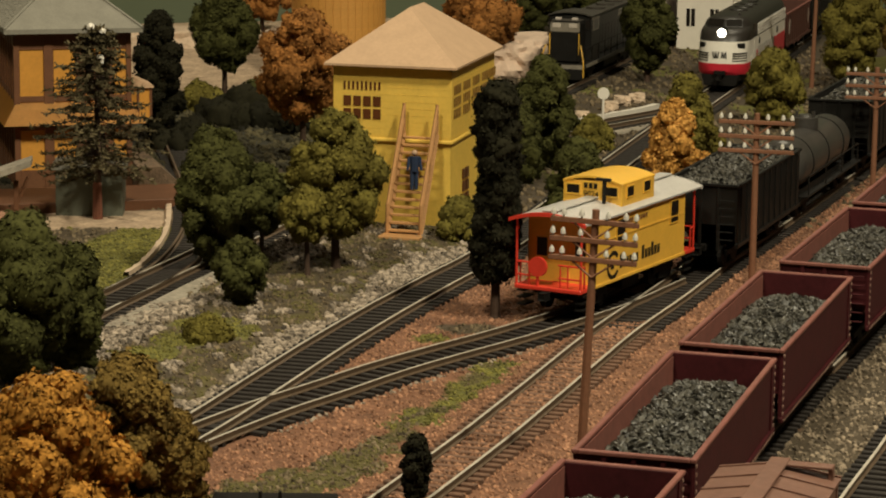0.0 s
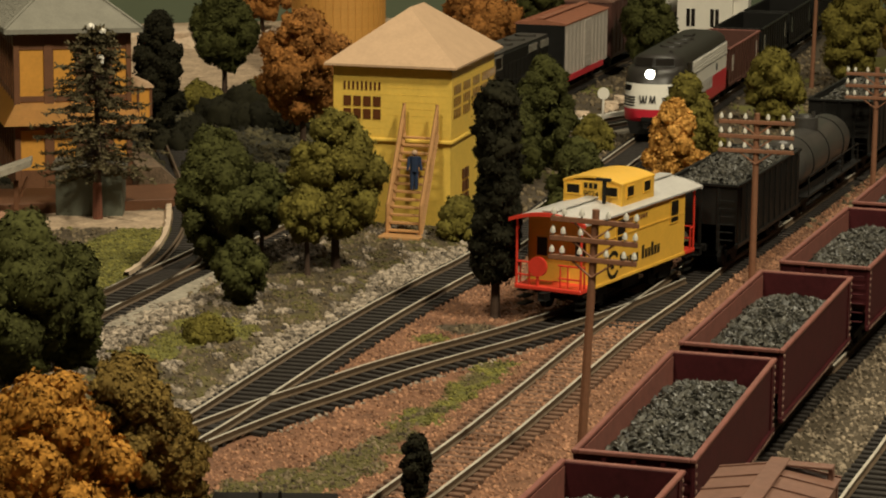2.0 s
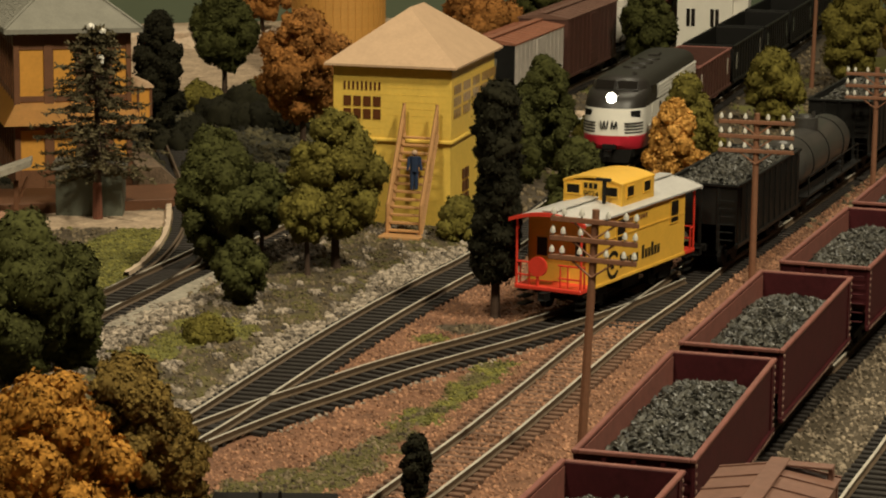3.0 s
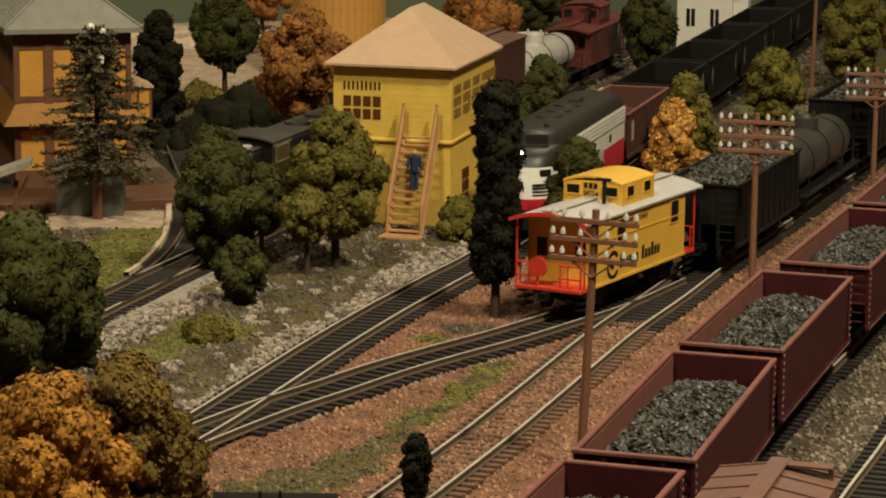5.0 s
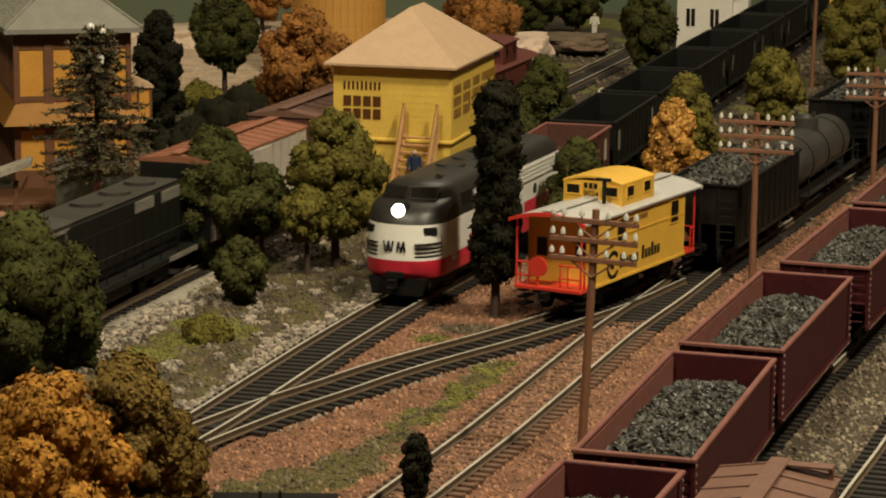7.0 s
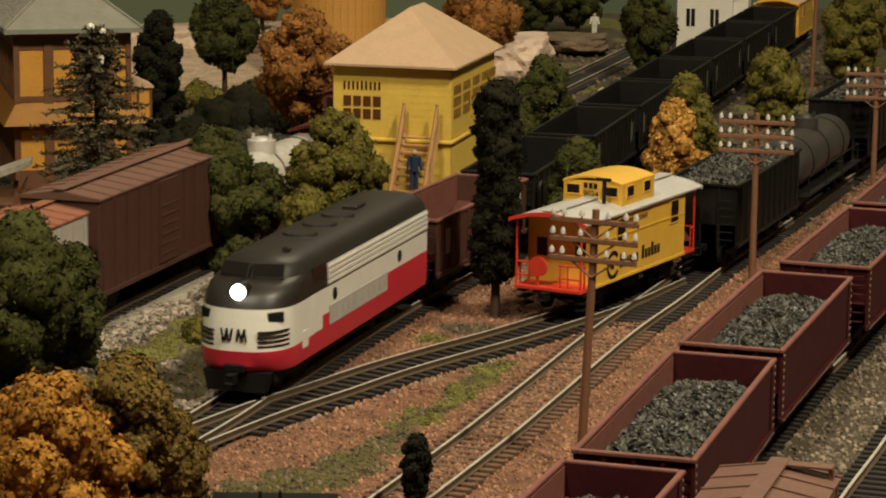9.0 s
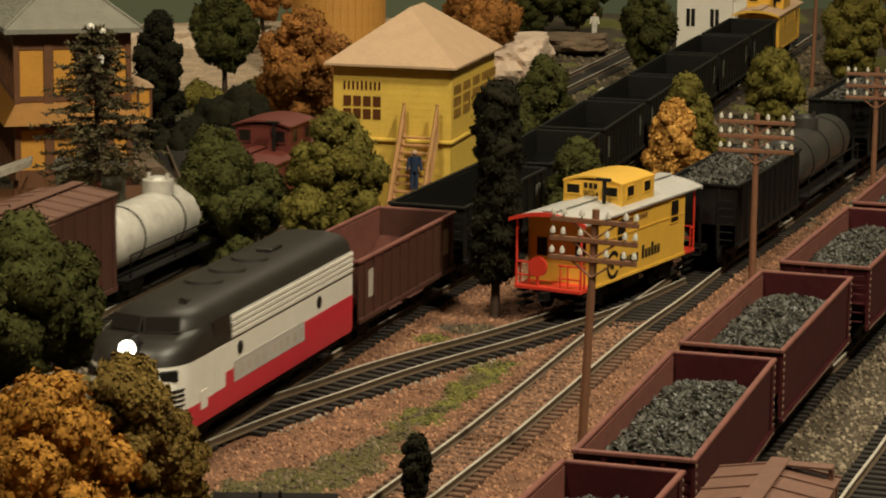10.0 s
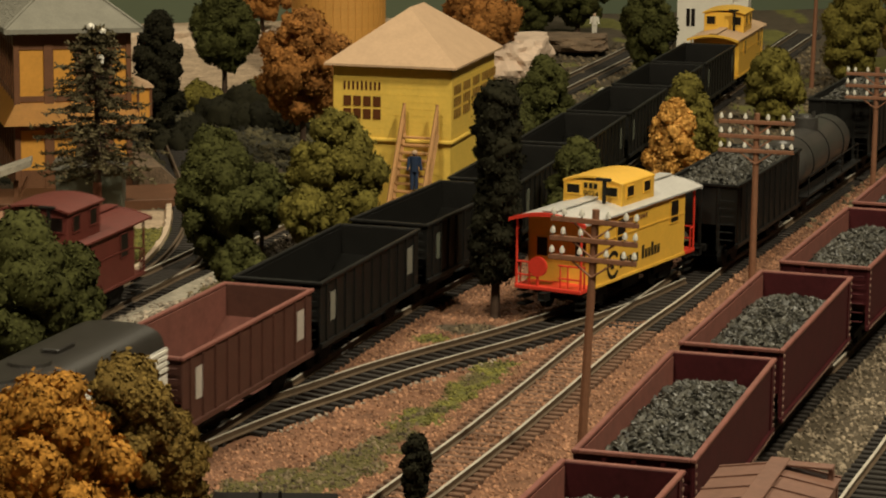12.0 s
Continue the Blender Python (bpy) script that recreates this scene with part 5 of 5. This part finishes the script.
WORDS = dict(amberleaf="bright orange autumn tree of clumped foam", green="dark green model tree of clumped foam", goldleaf="golden orange autumn tree of clumped foam", brownleaf="brownish olive shrub tree of clumped foam",
             olive="olive green model tree of clumped foam", cypress="very dark green slender model tree", rustleaf="rust orange autumn tree of clumped foam")
for x, y, H, R, bare, leaf, shape, seed in TREES:
    tree(x, y, H, R, bare, leaf, WORDS[leaf] if shape != "bush" else "low " + WORDS[leaf].replace("tree", "bush"), seed, shape=shape, name="bush" if shape == "bush" else "tree", category="bush" if shape == "bush" else "tree", trunk=1.4 if H < 50 else 2.2, grains=int(min(17000, max(4000, R * H * 11))) if y > 900 else 30000 if R > 10 else 6000, gsize=0.85 if y < 900 else 0.8 if y < 1350 else 0.95)

figurine(-14.5, 1296, 20, 10, M["blue"], M["blue"], "small painted figure in dark blue on the stairs")

scatter("red_gravel", 30000, (-110, 330, 740, 1560), lambda x, y: cover(x, y) == 1 and off_rails(x, y, 13.2), 0.55, M["redst"], "loose reddish brown ballast stones", seed=1)
scatter("pale_gravel", 10000, (-160, 30, 850, 1330), lambda x, y: cover(x, y) == 2 and off_rails(x, y, 14), 1.0, M["greyst"], "loose pale grey ballast stones", seed=2)
scatter("brown_gravel", 8000, (60, 240, 640, 1100), lambda x, y: cover(x, y) == 0 and off_rails(x, y), 0.75, M["brownst"], "loose brown gravel between the front tracks", seed=3)
scatter("turf", 9000, (-230, 60, 820, 1330), lambda x, y: cover(x, y) == 3 and off_rails(x, y), 0.6, M["turf"], "yellow-green ground foam turf", seed=4, squash=0.7)
scatter("dull_turf", 9000, (-150, 60, 780, 1330), lambda x, y: cover(x, y) == 6 and off_rails(x, y), 0.42, M["dullturf"], "dull olive brown ground foam turf", seed=14, squash=0.6)


def beside_link(x, y):
    d = math.sqrt(((LINK.p - (x, y)) ** 2).sum(axis=1).min())
    return 14.8 < d < 17.6 + 2 * noise.noise((x * 0.1, y * 0.1, 3)) and x > np.interp(y, LINK.p[:, 1], LINK.p[:, 0]) and y < 1062


scatter("pale_gravel", 900, (-60, 70, 900, 1065), beside_link, 0.55, M["greyst"], "fine pale ballast along the crossover's tie ends", seed=15)

scatter("red_gravel", 3000, (-20, 110, 780, 1100), lambda x, y: not off_rails(x, y, 12) and ((SIDING.p[:, 0] - x) ** 2 + (SIDING.p[:, 1] - y) ** 2).min() < 64, 0.6, M["redst"], "loose reddish ballast between the siding's rails", seed=6, z=0.9)
scatter("ground_litter", 9000, (-230, 30, 820, 1420), lambda x, y: (cover(x, y) in (0, 6) or (cover(x, y) == 2 and (x * 7.3) % 1 < 0.3)) and off_rails(x, y), 0.7, M["litter"], "brown leaf litter and fine earth", seed=7)
scatter("dark_brush", 4500, (-270, 20, 1440, 1840), lambda x, y: cover(x, y) in (0, 5) and off_rails(x, y), 2.0, M["brush"], "low dark brush behind the depot", seed=9)
scatter("brown_gravel", 5500, (0, 320, 1330, 2150), lambda x, y: off_rails(x, y), 1.3, M["litter"], "brown leaf litter and earth behind the tower", seed=10)
disc_signal(100, 1678)
edging(YARD, 1185, 1410, -15.8, 2.6, "pale kerb strip along the yard track", z=-1.2, material=M["plaster"])
edging(LINE_A, 1085, 1215, 15.5, 10, "pale cork roadbed edge beside the main line")
edging(SPUR, 1600, 1760, -15.5, 5, "white roadbed edge along the spur", z=1.0, material=M["white"])
edging(SPUR, 1600, 1730, 15.5, 6, "pale stone roadbed edge along the spur")
rock(52, 1985, 5, 30, 52, 26, 3, "pinkish tan plaster rock outcrop beside the line", "pinkrock", -14)
rock(95, 2090, 6, 40, 30, 9, 5, "flat brown rock ledge", "gravelroof")
for k, (x, y) in enumerate(((-275, 2040), (-215, 2030), (-160, 2045), (-110, 2060))):
    rock(x, y, 4, 44, 26, 24, 11 + k, "pale sandy rock bank under the backdrop", turn=k * 20)
for k, (x, y) in enumerate(((120, 1800), (131, 1815), (110, 1770), (88, 1720))):
    rock(x, y, -2, 7, 6, 6, 21 + k, "pale loose boulder beside the track")


def platform_canopy():
    t = thing("platform_canopy", "weathered grey sloping canopy on a wooden post", "canopy", P(-222, 1322, -5, 0, 0, 6))
    part("canopy_roof", prism(B(), [(-22, 18), (16, 31), (16, 34), (-22, 21)], -9, 9), M["concrete"], t)
    for x in (-9, 8):
        part("post", box(B(), x - 1.2, x + 1.2, -1.2, 1.2, 0, 20 + x * 0.34, 0.2), M["brownp"], t)
        part("brace", rod(B(), (x, 0, 10), (x + 6, 0, 22 + x * 0.3), 0.8, seg=5), M["brownp"], t)
    return t


platform_canopy()
rock(-214, 1290, -2, 13, 9, 14, 41, "pinkish brown rock beside the depot path", "redclay")
timber_wagon()
figurine(118, 2120, 9, 0, M["white"], M["blue"], "small painted figure in a white shirt", 17.0)

# moving trains
lead_b = cab_diesel(P(0, 0, 0), "black, white and red streamlined diesel locomotive with a lit headlight")
TRAIN_B = [(lead_b, 178.0)]
TRAIN_B.append((hopper(P(0, 0, 0), M["brownbox"], M["oxin"], "empty brown hopper car behind the locomotive", L=121, group="moving hopper cars", ladder=M["lightbox"]), 121.0))
for i in range(7):
    n = 121.0 if i == 0 else 112.0
    TRAIN_B.append((hopper(P(0, 0, 0), M["black"], M["black"], "empty black hopper car in the moving train", L=n, group="moving hopper cars", ladder=M["shed"] if i else M["grey"]), n))
TRAIN_B.append((caboose(P(0, 0, 0), M["cyellow"], M["tan"], M["cyellow"], "yellow cupola caboose at the end of the moving train", top=41.0), 116.0))
lead_a = road_switcher(P(0, 0, 0), "black hood diesel locomotive with pale stripes and yellow grab rails")
TRAIN_A = [(lead_a, 186.0), (boxcar(P(0, 0, 0), M["lightbox"], M["rust"], "pale grey box car with rusty roof and red sill", L=125, top=51, sillm=M["wmred"]), 125.0),
           (boxcar(P(0, 0, 0), M["brownbox"], M["roofbrown"], "brown box car with a dull brown roof", L=147, top=54), 147.0),
           (tank_car(P(0, 0, 0), M["tankwhite"], "white tank car with a valve dome", L=150, R=13.0, under="under"), 150.0),
           (caboose(P(0, 0, 0), M["cabred"], M["cabred"], M["cabred"], "dull red cupola caboose at the end of the train", L=120), 120.0)]
# seconds and where the leading end is: y on the plan for one train, length along the line for the other
FRONT_B = [(0, 1850), (1.5, 1662), (2, 1609), (2.5, 1558), (3, 1497), (5, 1281), (6, 1202), (6.5, 1160), (7, 1121), (9, 945), (9.5, 900), (10, 852), (10.5, 806), (11, 762), (12, 682)]
FRONT_A = [(0, 1048), (3, 659), (6, 272), (7, 142), (9, -120), (12, -508)]


def run(train, line, table, gap, by_y=True):
    """Key every car of a train by where its leading end is, second by second."""
    tt, yy = [a for a, _ in table], [b for _, b in table]
    ss = [line.of_y(b) for b in yy] if by_y else yy
    off = 0.0
    for car, length in train:
        rows = []
        for k in range(25):
            t = k * 0.5
            s = float(np.interp(t, tt, ss)) + off + length / 2
            rows.append((t, line.place(s)))
        walk(car, rows)
        off += length + gap


def motions():
    run(TRAIN_B, LINE_B, FRONT_B, 11.0)
    run(TRAIN_A, LINE_A, FRONT_A, 12.0, False)


motions()
